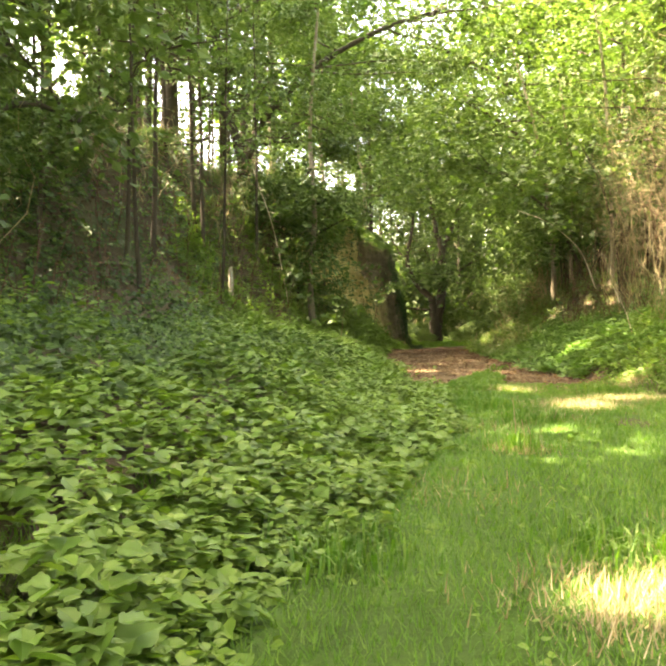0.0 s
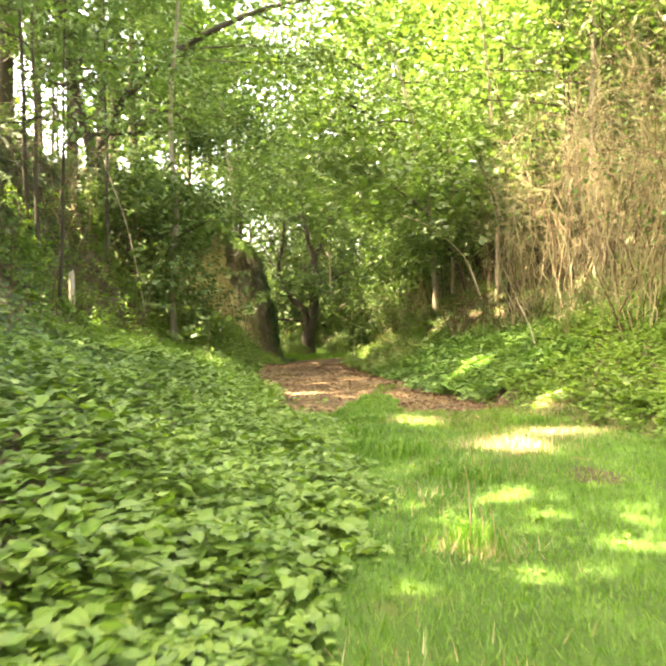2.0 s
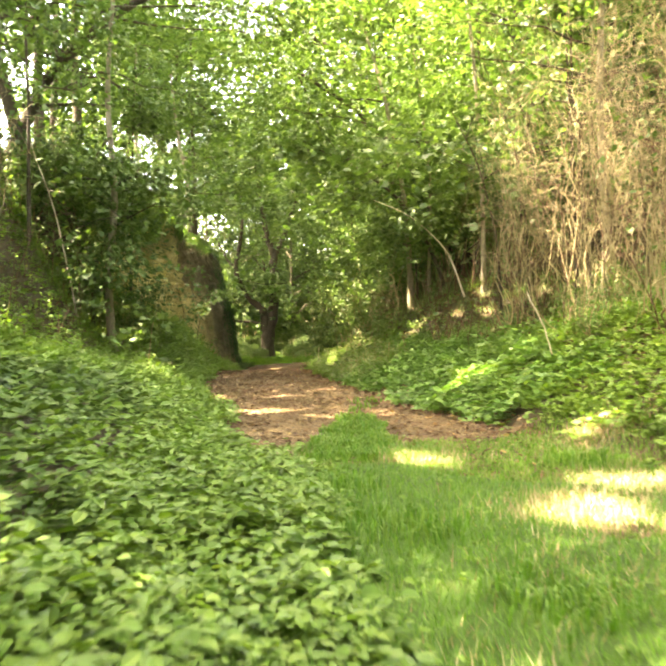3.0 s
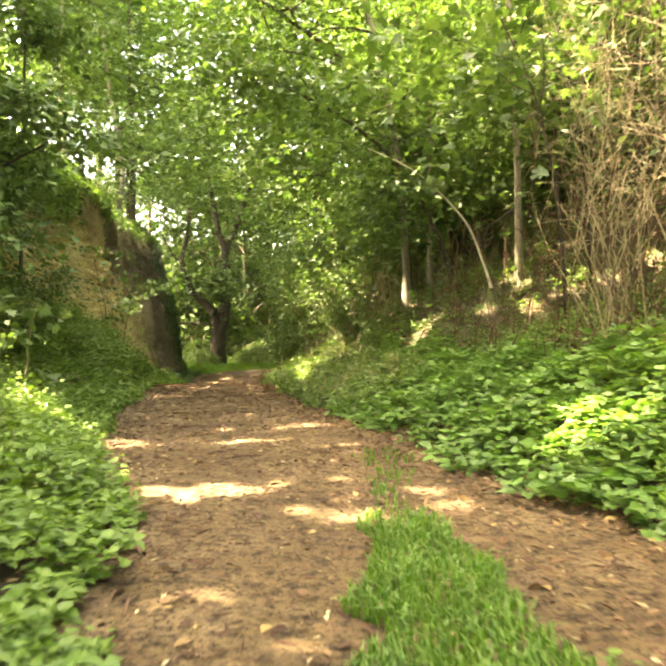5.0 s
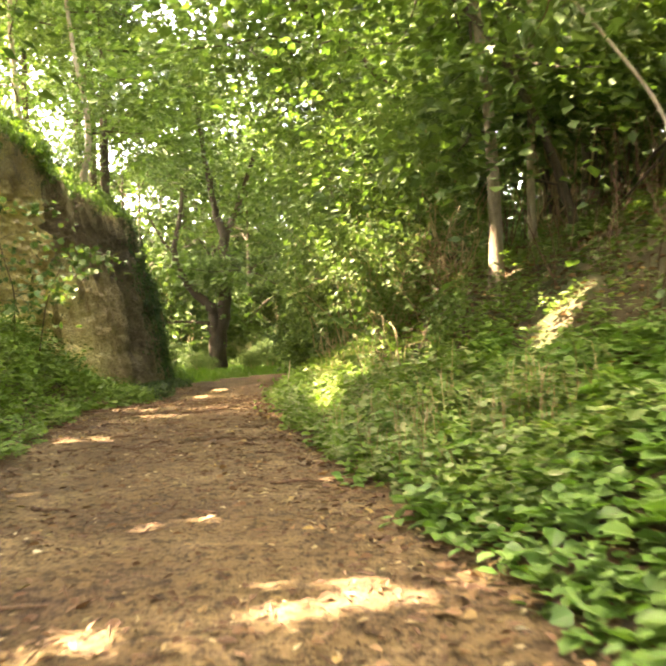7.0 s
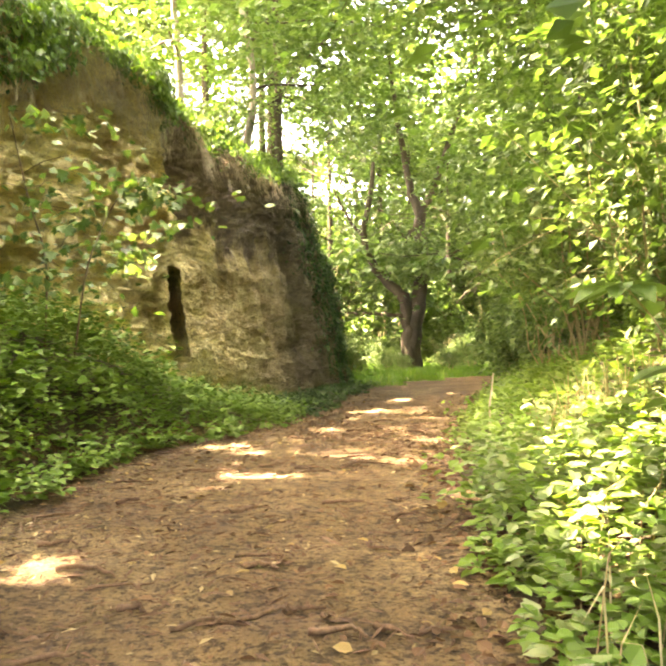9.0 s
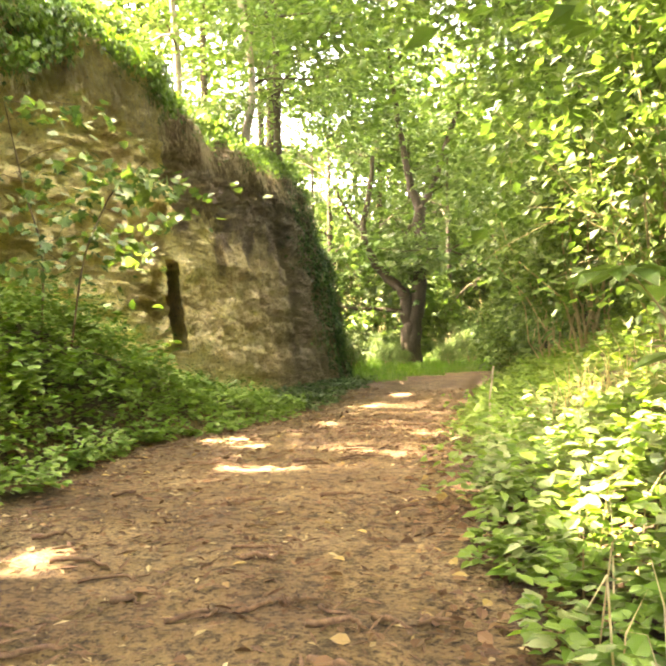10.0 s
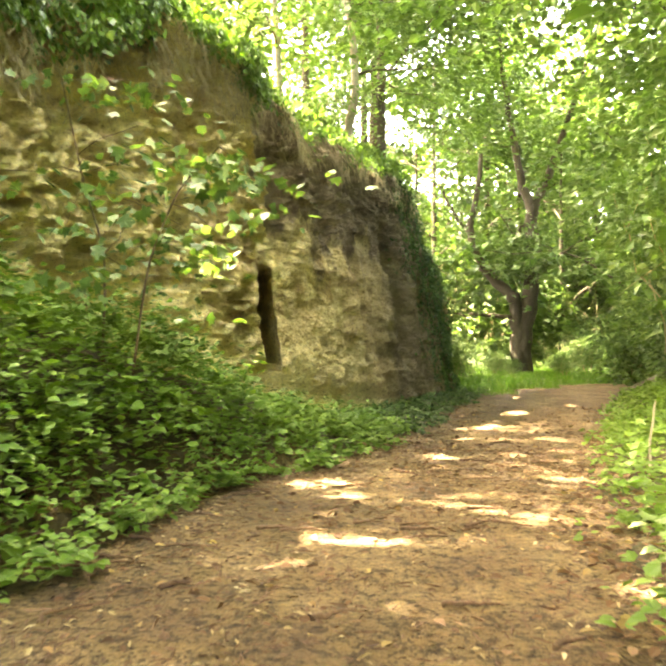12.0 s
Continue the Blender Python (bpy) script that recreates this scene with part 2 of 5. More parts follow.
def land(x, y):
    """The height of the ground."""
    x, y = np.asarray(x, float), np.asarray(y, float)
    base = -0.45 * smooth(y, 24, 36) - 0.25 * smooth(y, 38, 60)
    base = base + 0.018 * wave(x, y, 3.1)
    dl, dr = edge_left(y) - x, x - edge_right(y)
    slope, top = np.interp(y, BANK_Y, BANK_SLOPE), np.interp(y, BANK_Y, BANK_TOP)
    left = top * (1 - np.exp(-np.maximum(dl, 0) * slope / top * 1.05)) + 0.06 * wave(x, y, 1.7) * smooth(dl, 0, 1.5)
    foot = -3.6 - 1.5 * smooth(y, 16, 22) - 0.25 * wave(x * 0, y, 0.8) - 2.2 * smooth(y, 43.6, 45.5)
    hill = HILL_TOP + 0.5 * (smooth(y, 21, 24) - smooth(y, 31, 34)) + 0.35 * wave(x, y, 0.35) - 3.6 * smooth(-y, -11, -3) - 2.6 * smooth(y, 46, 50) - 3.0 * smooth(y, 47, 60)
    steep = 4.8 - 4.05 * smooth(y, 18, 22)
    back = np.where((y > 21) & (y < 45), 0.95, 0.0)
    k = smooth(foot - back - x, 0, steep)
    left = left + (hill - base - left) * k + np.maximum(foot - 2 - x, 0) * 0.12
    right = 3.4 * (1 - np.exp(-np.maximum(dr, 0) * 0.165)) * (1 + 0.5 * smooth(y, 17.5, 20) * (1 - smooth(y, 28, 33)) * smooth(dr, 1.0, 3.2)) + 5.0 * smooth(dr, 4.5, 17) + 0.08 * wave(x, y, 1.3) * smooth(dr, 0.3, 2)
    return base + np.where(dl > 0, left, 0) + np.where(dr > 0, right, 0)


def height(x, y):
    return float(land(x, y))


# ---- mesh building ----


def grid_mesh(name, vx, vy, vz, mat, shade=True):
    """A sheet over a grid of places (three arrays, rows by columns)."""
    rows, cols = vx.shape
    co = np.stack([vx, vy, vz], -1).reshape(-1, 3)
    a = (np.arange(rows - 1)[:, None] * cols + np.arange(cols - 1)[None]).ravel()
    return array_mesh(name, co, np.stack([a, a + 1, a + cols + 1, a + cols], 1), mat, shade)


def array_mesh(name, co, faces, mat, shade=False):
    me = bpy.data.meshes.new(name)
    faces = np.asarray(faces, np.int32)
    n, k = faces.shape
    me.vertices.add(len(co))
    me.vertices.foreach_set("co", np.asarray(co, np.float32).ravel())
    me.loops.add(n * k)
    me.loops.foreach_set("vertex_index", faces.ravel())
    me.polygons.add(n)
    me.polygons.foreach_set("loop_start", np.arange(0, n * k, k, dtype=np.int32))
    me.polygons.foreach_set("use_smooth", np.full(n, shade))
    me.materials.append(mat)
    me.update(calc_edges=True)
    return me


def piece(name, me, parent=None, label="", kind=""):
    ob = new(name, me)
    if parent is not None:
        ob.parent = parent
    return tagged(ob, label=label, kind=kind)


def holder(name, at=(0, 0, 0)):
    ob = new(name)
    ob.empty_display_size = 0.2
    ob.location = at
    return ob


rng = np.random.default_rng(7)

OVATE = (np.array([(0, 0, 0), (-0.3, 0.28, 0.07), (-0.27, 0.62, 0.06), (0, 1, -0.1), (0.27, 0.62, 0.06), (0.3, 0.28, 0.07)]), [(0, 3, 2, 1), (0, 5, 4, 3)])
BROAD = (np.array([(0, 0, 0), (-0.42, 0.2, 0.05), (-0.36, 0.6, 0.04), (0, 1, -0.12), (0.36, 0.6, 0.04), (0.42, 0.2, 0.05)]), [(0, 3, 2, 1), (0, 5, 4, 3)])
KITE = (np.array([(0, 0, 0), (-0.34, 0.45, 0.07), (0, 1, -0.05), (0.34, 0.45, 0.07)]), [(0, 2, 1), (0, 3, 2)])
NARROW = (np.array([(0, 0, 0), (-0.16, 0.4, 0.05), (0, 1, -0.08), (0.16, 0.4, 0.05)]), [(0, 2, 1), (0, 3, 2)])
_lobes = [(0, 0.0), (-0.2, 0.02), (-0.5, 0.1), (-0.32, 0.36), (-0.46, 0.7), (-0.17, 0.62), (0, 1.0), (0.17, 0.62), (0.46, 0.7), (0.32, 0.36), (0.5, 0.1), (0.2, 0.02)]
_edge = [(0, 0), (0.3, 0.1), (0.4, 0.24), (0.3, 0.3), (0.38, 0.46), (0.24, 0.52), (0.27, 0.68), (0.13, 0.74), (0, 1)]
TOOTHED = (np.array([(x, y, 0.09 * abs(x) / 0.4 - 0.14 * y * y) for x, y in _edge] + [(-x, y, 0.09 * abs(x) / 0.4 - 0.14 * y * y) for x, y in _edge[1:-1]] + [(0, 0.27, -0.01), (0, 0.5, -0.035), (0, 0.72, -0.07)]),
           [(16, 2, 1, 0), (16, 4, 3, 2), (16, 17, 6, 4), (17, 8, 7, 6), (0, 9, 10, 16), (10, 11, 12, 16), (12, 14, 17, 16), (14, 15, 8, 17)])
SPINDLE = (np.array([(0, 0, 0), (-0.07, 0.45, 0), (0.07, 0.5, 0), (0, 0.5, 0.09), (0.03, 1, 0.02)]), [(0, 3, 1), (0, 2, 3), (0, 1, 2), (4, 1, 3), (4, 3, 2), (4, 2, 1)])
LOBED = (np.array([(0, 0.35, 0.0)] + [(x, y, 0.05 - 0.12 * (x * x + (y - 0.4) ** 2)) for x, y in _lobes]), [(0, i + 1, (i + 1) % 12 + 1) for i in range(12)][::-1])


def leaves(places, axis, up, size, shape):
    """Vertices and faces of many leaves: each with its stalk at a place, pointing along axis, its face turned to up."""
    tpl, fc = shape
    axis = axis / (np.linalg.norm(axis, axis=1, keepdims=True) + 1e-9)
    side = np.cross(axis, up)
    side /= np.linalg.norm(side, axis=1, keepdims=True) + 1e-9
    nor = np.cross(side, axis)
    size = np.broadcast_to(np.asarray(size, float), (len(places),))[:, None, None]
    v = tpl[None, :, 0, None] * side[:, None] + tpl[None, :, 1, None] * axis[:, None] + tpl[None, :, 2, None] * nor[:, None]
    co = places[:, None] + v * size
    f = np.asarray(fc)[None] + (np.arange(len(places)) * len(tpl))[:, None, None]
    return co.reshape(-1, 3), f.reshape(-1, f.shape[-1])


def join_arrays(parts):
    off, cs, fs = 0, [], []
    for c, f in parts:
        cs.append(c)
        fs.append(np.asarray(f) + off)
        off += len(c)
    return np.concatenate(cs), np.concatenate(fs)


def tube(points, radii, sides=6):
    """A round limb along points."""
    p = np.asarray(points, float)
    t = np.gradient(p, axis=0)
    t /= np.linalg.norm(t, axis=1, keepdims=True) + 1e-9
    ref = np.where(np.abs(t[:, 2:3]) > 0.9, np.array([[1.0, 0, 0]]), np.array([[0, 0, 1.0]]))
    u = np.cross(t, ref)
    u /= np.linalg.norm(u, axis=1, keepdims=True) + 1e-9
    w = np.cross(t, u)
    ang = np.linspace(0, 2 * np.pi, sides, endpoint=False)
    ring = np.cos(ang)[None, :, None] * u[:, None] + np.sin(ang)[None, :, None] * w[:, None]
    co = (p[:, None] + ring * np.asarray(radii, float)[:, None, None]).reshape(-1, 3)
    n = len(p)
    a = np.arange(n - 1)[:, None] * sides
    j = np.arange(sides)[None]
    k = (np.arange(sides)[None] + 1) % sides
    f = np.stack([a + j, a + k, a + sides + k, a + sides + j], -1).reshape(-1, 4)
    return co, f


def bend(a, b, steps, wob, r, sag=0.0):
    """A crooked line from a to b."""
    a, b = np.asarray(a, float), np.asarray(b, float)
    s = np.linspace(0, 1, steps)[:, None]
    p = a + (b - a) * s
    w = np.cumsum(r.normal(size=(steps, 3)), axis=0)
    w -= w[0] + (w[-1] - w[0]) * s
    p += w * wob
    p[:, 2] -= sag * (s[:, 0] * (1 - s[:, 0])) * 4
    return p

# ---- ground, path ----
gx = np.concatenate([np.linspace(-400, -45, 14), np.linspace(-40, -9, 40), np.linspace(-8.5, 8.5, 90), np.linspace(9, 40, 40), np.linspace(45, 400, 14)])
gy = np.concatenate([np.linspace(-400, -25, 14), np.linspace(-20, -8.5, 24), np.linspace(-8, 48, 170), np.linspace(49, 90, 50), np.linspace(95, 400, 14)])
X, Y = np.meshgrid(gx, gy)
tagged(piece("ground", grid_mesh("ground", X, Y, land(X, Y), M_SOIL)), "dark woodland soil with litter and moss", "ground", kind="structure")
py = np.linspace(3.5, 62, 500)
s = np.linspace(0, 1, 26)
ragged = 0.16 * wave(py * 0, py, 4.0) + 0.1 * wave(py * 0 + 4, py, 9.0)
lo, hi = edge_left(py) - 0.32 + ragged, edge_right(py) + 0.25 + 0.16 * wave(py * 0 + 9, py, 3.6)
PX = lo[:, None] + (hi - lo)[:, None] * s[None]
PY = py[:, None] + 0 * PX
rim = np.minimum(s, 1 - s)[None]
PZ = land(PX, PY) + 0.014 - 0.05 * (1 - smooth(rim, 0.0, 0.06)) + 0.012 * wave(PX, PY, 7.0)
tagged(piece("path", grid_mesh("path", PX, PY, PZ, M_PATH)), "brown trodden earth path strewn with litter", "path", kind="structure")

ty = np.linspace(-9, 8.4, 200)
TX = (edge_left(ty) - 0.9)[:, None] + (edge_right(ty) + 1.5 - edge_left(ty))[:, None] * s[None]
TY = ty[:, None] + 0 * TX
edge = np.minimum(np.minimum(s, 1 - s)[None] * 26 / 3, smooth(7.2 - TY + 0.9 * wave(TX, TY, 1.3), 0, 1.5))
bare = np.exp(-((TX - track(TY)) / 0.35) ** 2) * smooth(TY, -3, 0) * smooth(wave(TX, TY, 2.2), -0.5, 0.6)
TZ = land(TX, TY) + 0.03 - 0.16 * (1 - np.clip(edge, 0, 1)) - 0.042 * bare
tagged(piece("turf", grid_mesh("turf", TX, TY, TZ, M_TURF)), "short mown-looking green turf with bare earth", "turf", kind="structure")

# ---- cliff ----
cu = np.linspace(0, 1, 470)
cz = np.linspace(0, 1, 145)
U, V = np.meshgrid(cu, cz)
CY = 20.5 + 23.0 * np.minimum(U, 0.9) / 0.9
turn = np.maximum(U - 0.9, 0) / 0.1
foot_x = np.interp(CY, [20, 24, 28, 31, 36, 40, 43.5], [-5.6, -5.5, -5.3, -4.95, -5.0, -4.75, -4.35])
top_z = HILL_TOP + 0.12 + 0.5 * (smooth(CY, 21, 24) - smooth(CY, 31, 34)) + 0.25 * wave(CY * 0, CY, 0.9) - 2.1 * smooth(CY, 40.3, 43.6)
CZ = -0.9 + (top_z + 0.9) * V
CX = foot_x - 0.75 * V ** 1.4 - 0.75 * smooth(V, 0.88, 1.0)


def rubble(y, z, scale, amp):
    """Broken, layered relief of the face."""
    out = np.zeros(y.shape)
    flat = out.ravel()
    for i, (a, b) in enumerate(zip(y.ravel(), z.ravel())):
        flat[i] = noise.noise(Vector((a * scale, b * scale * 1.7, 3.3)))
    return out * amp


fold = rubble(CY, CZ, 0.45, 0.13)
knobs = rubble(CY, CZ * 1.25, 3.2, 1.0)
bits = rubble(CY + 7, CZ * 1.2, 7.5, 1.0)
by_slot = 1 - 0.9 * np.exp(-((CY - 31.45) / 0.8) ** 2) * (1 - smooth(CZ, 2.2, 3.0))
strata = fold + by_slot * rubble(CY, CZ, 1.7, 0.07) + rubble(CY, CZ, 13.0, 0.025)
strata += smooth(CY, 32.4, 34.0) * rubble(CY + 0.25 * CZ, CZ * 0.12, 2.6, 0.16)
broken = (1 - 0.9 * np.exp(-((CY - 31.5) / 0.7) ** 2) * (1 - smooth(CZ, 2.2, 3.0))) * (1 - 0.75 * smooth(CY + 0.6 * (3 - CZ), 32.2, 33.6) * (1 - smooth(CZ, 3.6, 4.6)))
strata += broken * (0.045 * smooth(knobs, -0.03, 0.04) - 0.07 * smooth(-knobs, 0.28, 0.34) + 0.03 * smooth(bits, -0.03, 0.05) - 0.06 * smooth(-bits, 0.22, 0.28))
strata += by_slot * 0.03 * np.sign(np.sin(CZ * 5.5 + 3 * fold + 0.5 * CY)) * smooth(rubble(CY, CZ, 0.8, 1.0), -0.1, 0.25)
def blocks(y, z, wide, tall):
    """Broken stones: how far each stands proud, and the joints between them."""
    proud, joint = np.zeros(y.shape), np.zeros(y.shape)
    for i, (a, b) in enumerate(zip(y.ravel(), z.ravel())):
        d, pts = noise.voronoi(Vector((a / wide, b / tall, 0.5)))
        proud.flat[i] = math.sin(57.3 * pts[0].x + 91.7 * pts[0].y)
        joint.flat[i] = d[1] - d[0]
    return proud, 1 - smooth(joint, 0.02, 0.22)


warp = 0.5 * fold + 0.15 * knobs
face_side = (1 - 0.7 * smooth(CY, 31.8, 32.6)) * (1 - np.exp(-((CY - 31.45) / 0.6) ** 4) * (1 - smooth(CZ, 2.4, 3.0)))
for wide, tall, out_by, deep in ((0.7, 0.34, 0.045, 0.06), (0.3, 0.15, 0.045, 0.08)):
    proud, joint = blocks(CY + warp, CZ + warp, wide, tall)
    strata += face_side * (out_by * proud - deep * joint * smooth(rubble(CY, CZ, 0.9, 1.0), -0.35, 0.15))
gully = -0.75 * np.exp(-((CY - 32.05 - 0.06 * CZ) / 0.34) ** 2) * smooth(CZ, 2.35, 2.9)
gully -= 0.85 * np.exp(-((CY - 39.4 + 0.33 * (CZ - 2)) / 0.36) ** 2) * smooth(CZ, 0.3, 1.2) * (1 - smooth(CZ, 3.3, 4.2))
gully -= 0.4 * np.exp(-((CY - 36.6 + 0.05 * CZ) / 0.14) ** 2) * smooth(CZ, -0.2, 0.6) * (1 - smooth(CZ, 2.6, 3.6))
gully -= 0.45 * np.exp(-((CY - 35.2 + 0.1 * CZ) / 0.35) ** 2) * smooth(CZ, 2.8, 4.0)
gully -= 0.5 * np.exp(-((CY - 27.05) / 0.22) ** 2) * smooth(CZ, 3.4, 3.65)
slot = -1.7 * (smooth(CY, 31.1, 31.16) - smooth(CY, 31.72, 31.78)) * (smooth(CZ, 0.74, 0.8) - smooth(CZ, 2.36, 2.42))
bed = 2.24 + 0.36 * smooth(CY, 26.4, 26.9)
ledge = -0.45 * (smooth(CY, 25.4, 25.6) - smooth(CY, 27.4, 27.6)) * smooth(rubble(CY + 3, CZ * 0.2, 1.6, 1.0), -0.3, 0.0) * (smooth(CZ - bed, -0.08, -0.04) - smooth(CZ - bed, 0.02, 0.1))
hollow = -0.6 * np.exp(-((CY - 40.9) / 0.32) ** 2 - ((CZ - 2.15) / 0.25) ** 2)
calm = 1 - smooth(V, 0.95, 1.0)
CX = CX + (strata + gully) * (0.3 + 0.7 * calm) + slot + ledge + hollow - 5.0 * turn ** 0.8
CY = CY + 2.4 * np.clip(-slot / 1.7, 0, 1) ** 2
CY = CY + 1.1 * np.sin(turn * math.pi / 2) + 0.12 * wave(CX, CZ, 2.0) * (turn > 0)
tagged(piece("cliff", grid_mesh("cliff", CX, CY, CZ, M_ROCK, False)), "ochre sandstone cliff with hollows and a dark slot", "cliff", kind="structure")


# ---- trees ----
# Gaps in the crowns: where the sun reaches the ground, and how wide (x, y, radius).
MEADOW_GAPS = [
    (2.15, -3, 0.26), (2.75, -2.5, 0.36), (1.75, 6.4, 0.2), (2.6, 4.3, 0.26), (3.2, 5.3, 0.24), (3.6, 7.5, 0.24), (1.72, 0.6, 0.08), (2.1, 1.9, 0.08),
]
BANK_GAPS = [
    (-3.9, 22.5, 0.22), (-4.2, 24, 0.26), (-3.9, 25.0, 0.2), (-4.6, 24.8, 0.2), (-3.6, 24.2, 0.15), (-4.4, 22.9, 0.18), (-3.5, 21.3, 0.15), (-5.5, 6.9, 0.03), (-6.8, 12.5, 0.06),
    (-5.8, 14, 0.06), (-4, 27, 0.22), (-3.7, 28.4, 0.25), (-4.3, 25.8, 0.18), (-2.8, 16, 0.19),
    (-4.8, 12, 0.24), (-3.1, 25.6, 0.21), (-7.5, 30, 1.12), (-7.3, 34, 0.96), (-7, 38, 0.8), (-6.5, 42.5, 0.8),
]
NEAR_PATH_GAPS = [
    (-2.3, 14.5, 0.28), (-2.6, 15.3, 0.22), (-0.3, 11.45, 0.3), (0, 11.5, 0.2), (0.44, 11.72, 0.06),
    (-0.38, 15.47, 0.14), (0.55, 15.8, 0.12), (0.85, 15.95, 0.14), (1.3, 16.2, 0.07), (0.04, 14.4, 0.17), (-0.2, 14.3, 0.1), (-1.3, 14.2, 0.3),
    (-1.65, 14.3, 0.14), (0.9, 13.95, 0.05), (1.51, 11.3, 0.05), (1.67, 10.8, 0.06), (0.92, 10.44, 0.08), (-0.67, 14.6, 0.02),
]
FAR_PATH_GAPS = [
    (0.79, 18.65, 0.12), (-1.6, 18.6, 0.06), (-0.41, 17.4, 0.06), (-0.1, 17.5, 0.03), (-1.78, 21.84, 0.12), (-2.2, 21.8, 0.1), (-1.48, 24.76, 0.1),
    (-1.75, 24.7, 0.05), (-0.52, 25.77, 0.07), (-0.15, 25.75, 0.05), (-0.85, 25.9, 0.03), (-1.15, 26.1, 0.04), (-2.51, 27.7, 0.05),
    (-2.18, 29.3, 0.05), (-0.45, 27.94, 0.06), (0.2, 24.2, 0.05), (-0.65, 21.3, 0.05), (-0.96, 33.1, 0.1), (-0.5, 31, 0.08),
    (-1.2, 30.2, 0.05), (-0.4, 36, 0.12), (-0.9, 40, 0.12),
]
SLOPE_GAPS = [
    (3.0, 11.5, 0.3), (3.1, 11.95, 0.15), (2.97, 20, 0.25), (3.3, 20.15, 0.12), (4, 18.9, 0.15), (4.6, 18.3, 0.2), (5.9, 18.5, 0.25), (5.3, 18.4, 0.2),
    (1, 21.8, 0.2), (1.4, 22.8, 0.2), (0.9, 23.6, 0.14), (2, 21.6, 0.15), (4.7, 19.4, 0.25), (6.2, 14.6, 0.3), (1.05, 18.75, 0.06), (3.3, 22.9, 0.12),
]
spots = random.Random(5)
DAPPLES = []
for k in range(28):
    gy = spots.uniform(10.5, 20) if k < 24 else spots.uniform(20, 38)
    DAPPLES.append((edge_left(gy) + (edge_right(gy) - edge_left(gy)) * spots.uniform(0.04, 0.96), gy, spots.choice((0.005, 0.01, 0.02, 0.04))))
GAPS = DAPPLES + MEADOW_GAPS + BANK_GAPS + NEAR_PATH_GAPS + FAR_PATH_GAPS + SLOPE_GAPS
WIDE_GAPS = [(-6, 12, 0.4, 12), (-4.5, 56, 1.0, 16), (-5.0, 19.4, 1.0, 2.6), (-5.8, 17.3, 0.7, 2.2), (-4.6, 22.4, 0.5, 2.0), (-5.3, 14.6, 0.3, 1.5), (-6.3, 25.5, 0.5, 1.5), (-6.6, 23.5, 0.6, 1.5), (0.5, 59, 0.8, 16), (-7.4, 31, 0.9, 3), (-7.2, 36, 1.0, 3), (-7.5, 42, 1.2, 4), (-4, 64, 3.0, 4), (-1.2, 59.6, 1.6, 1.5), (1.6, 61, 1.8, 2.5), (-5.6, 60.5, 1.2, 1.5), (-8, 62, 2.5, 10), (5.6, 12.5, 0.4, 5), (7.0, 13.5, 0.45, 5), (4.6, 21.7, 0.7, 8), (6.0, 20.6, 0.5, 8), (7.2, 18, 0.6, 4.5), (6.6, 16.5, 0.5, 5), (8.8, 18.8, 0.6, 5), (8.6, 22, 0.7, 4), (-9.5, 14, 1.4, 4), (-11, 25, 1.8, 4), (-9.5, 20, 1.2, 4), (-6.7, 27, 0.9, 1.5), (-6.7, 30, 0.9, 1.5), (-6.6, 33.5, 0.9, 1.5), (-6.5, 37, 0.9, 1.5), (-6.3, 40.5, 0.8, 1.5)]
GAP_AT = np.array([(g[0], g[1], height(g[0], g[1])) for g in GAPS + WIDE_GAPS])
SUN = np.array(SUN_FROM)


def shaded(p, size):
    """Which places stand clear of the gaps."""
    ok = np.ones(len(p), bool)
    right = np.cross(SUN, (0, 0, 1.0))
    right /= np.linalg.norm(right)
    fore = np.cross(SUN, right)
    for i, ((x, y, rad, low), g) in enumerate(zip([(*g, 1.2) for g in GAPS] + WIDE_GAPS, GAP_AT)):
        d = p - g
        along, u, v = d @ SUN, d @ right, d @ fore
        ang = np.arctan2(v, u)
        lobe = 1.0 + 0.32 * np.sin(2 * ang + 1.7 * i) + 0.25 * np.sin(3 * ang + 2.9 * i) + 0.18 * np.sin(5 * ang + 0.6 * i)
        ok &= (np.hypot(u, v) > rad * lobe + 0.33 * size) | (along < low)
    return ok


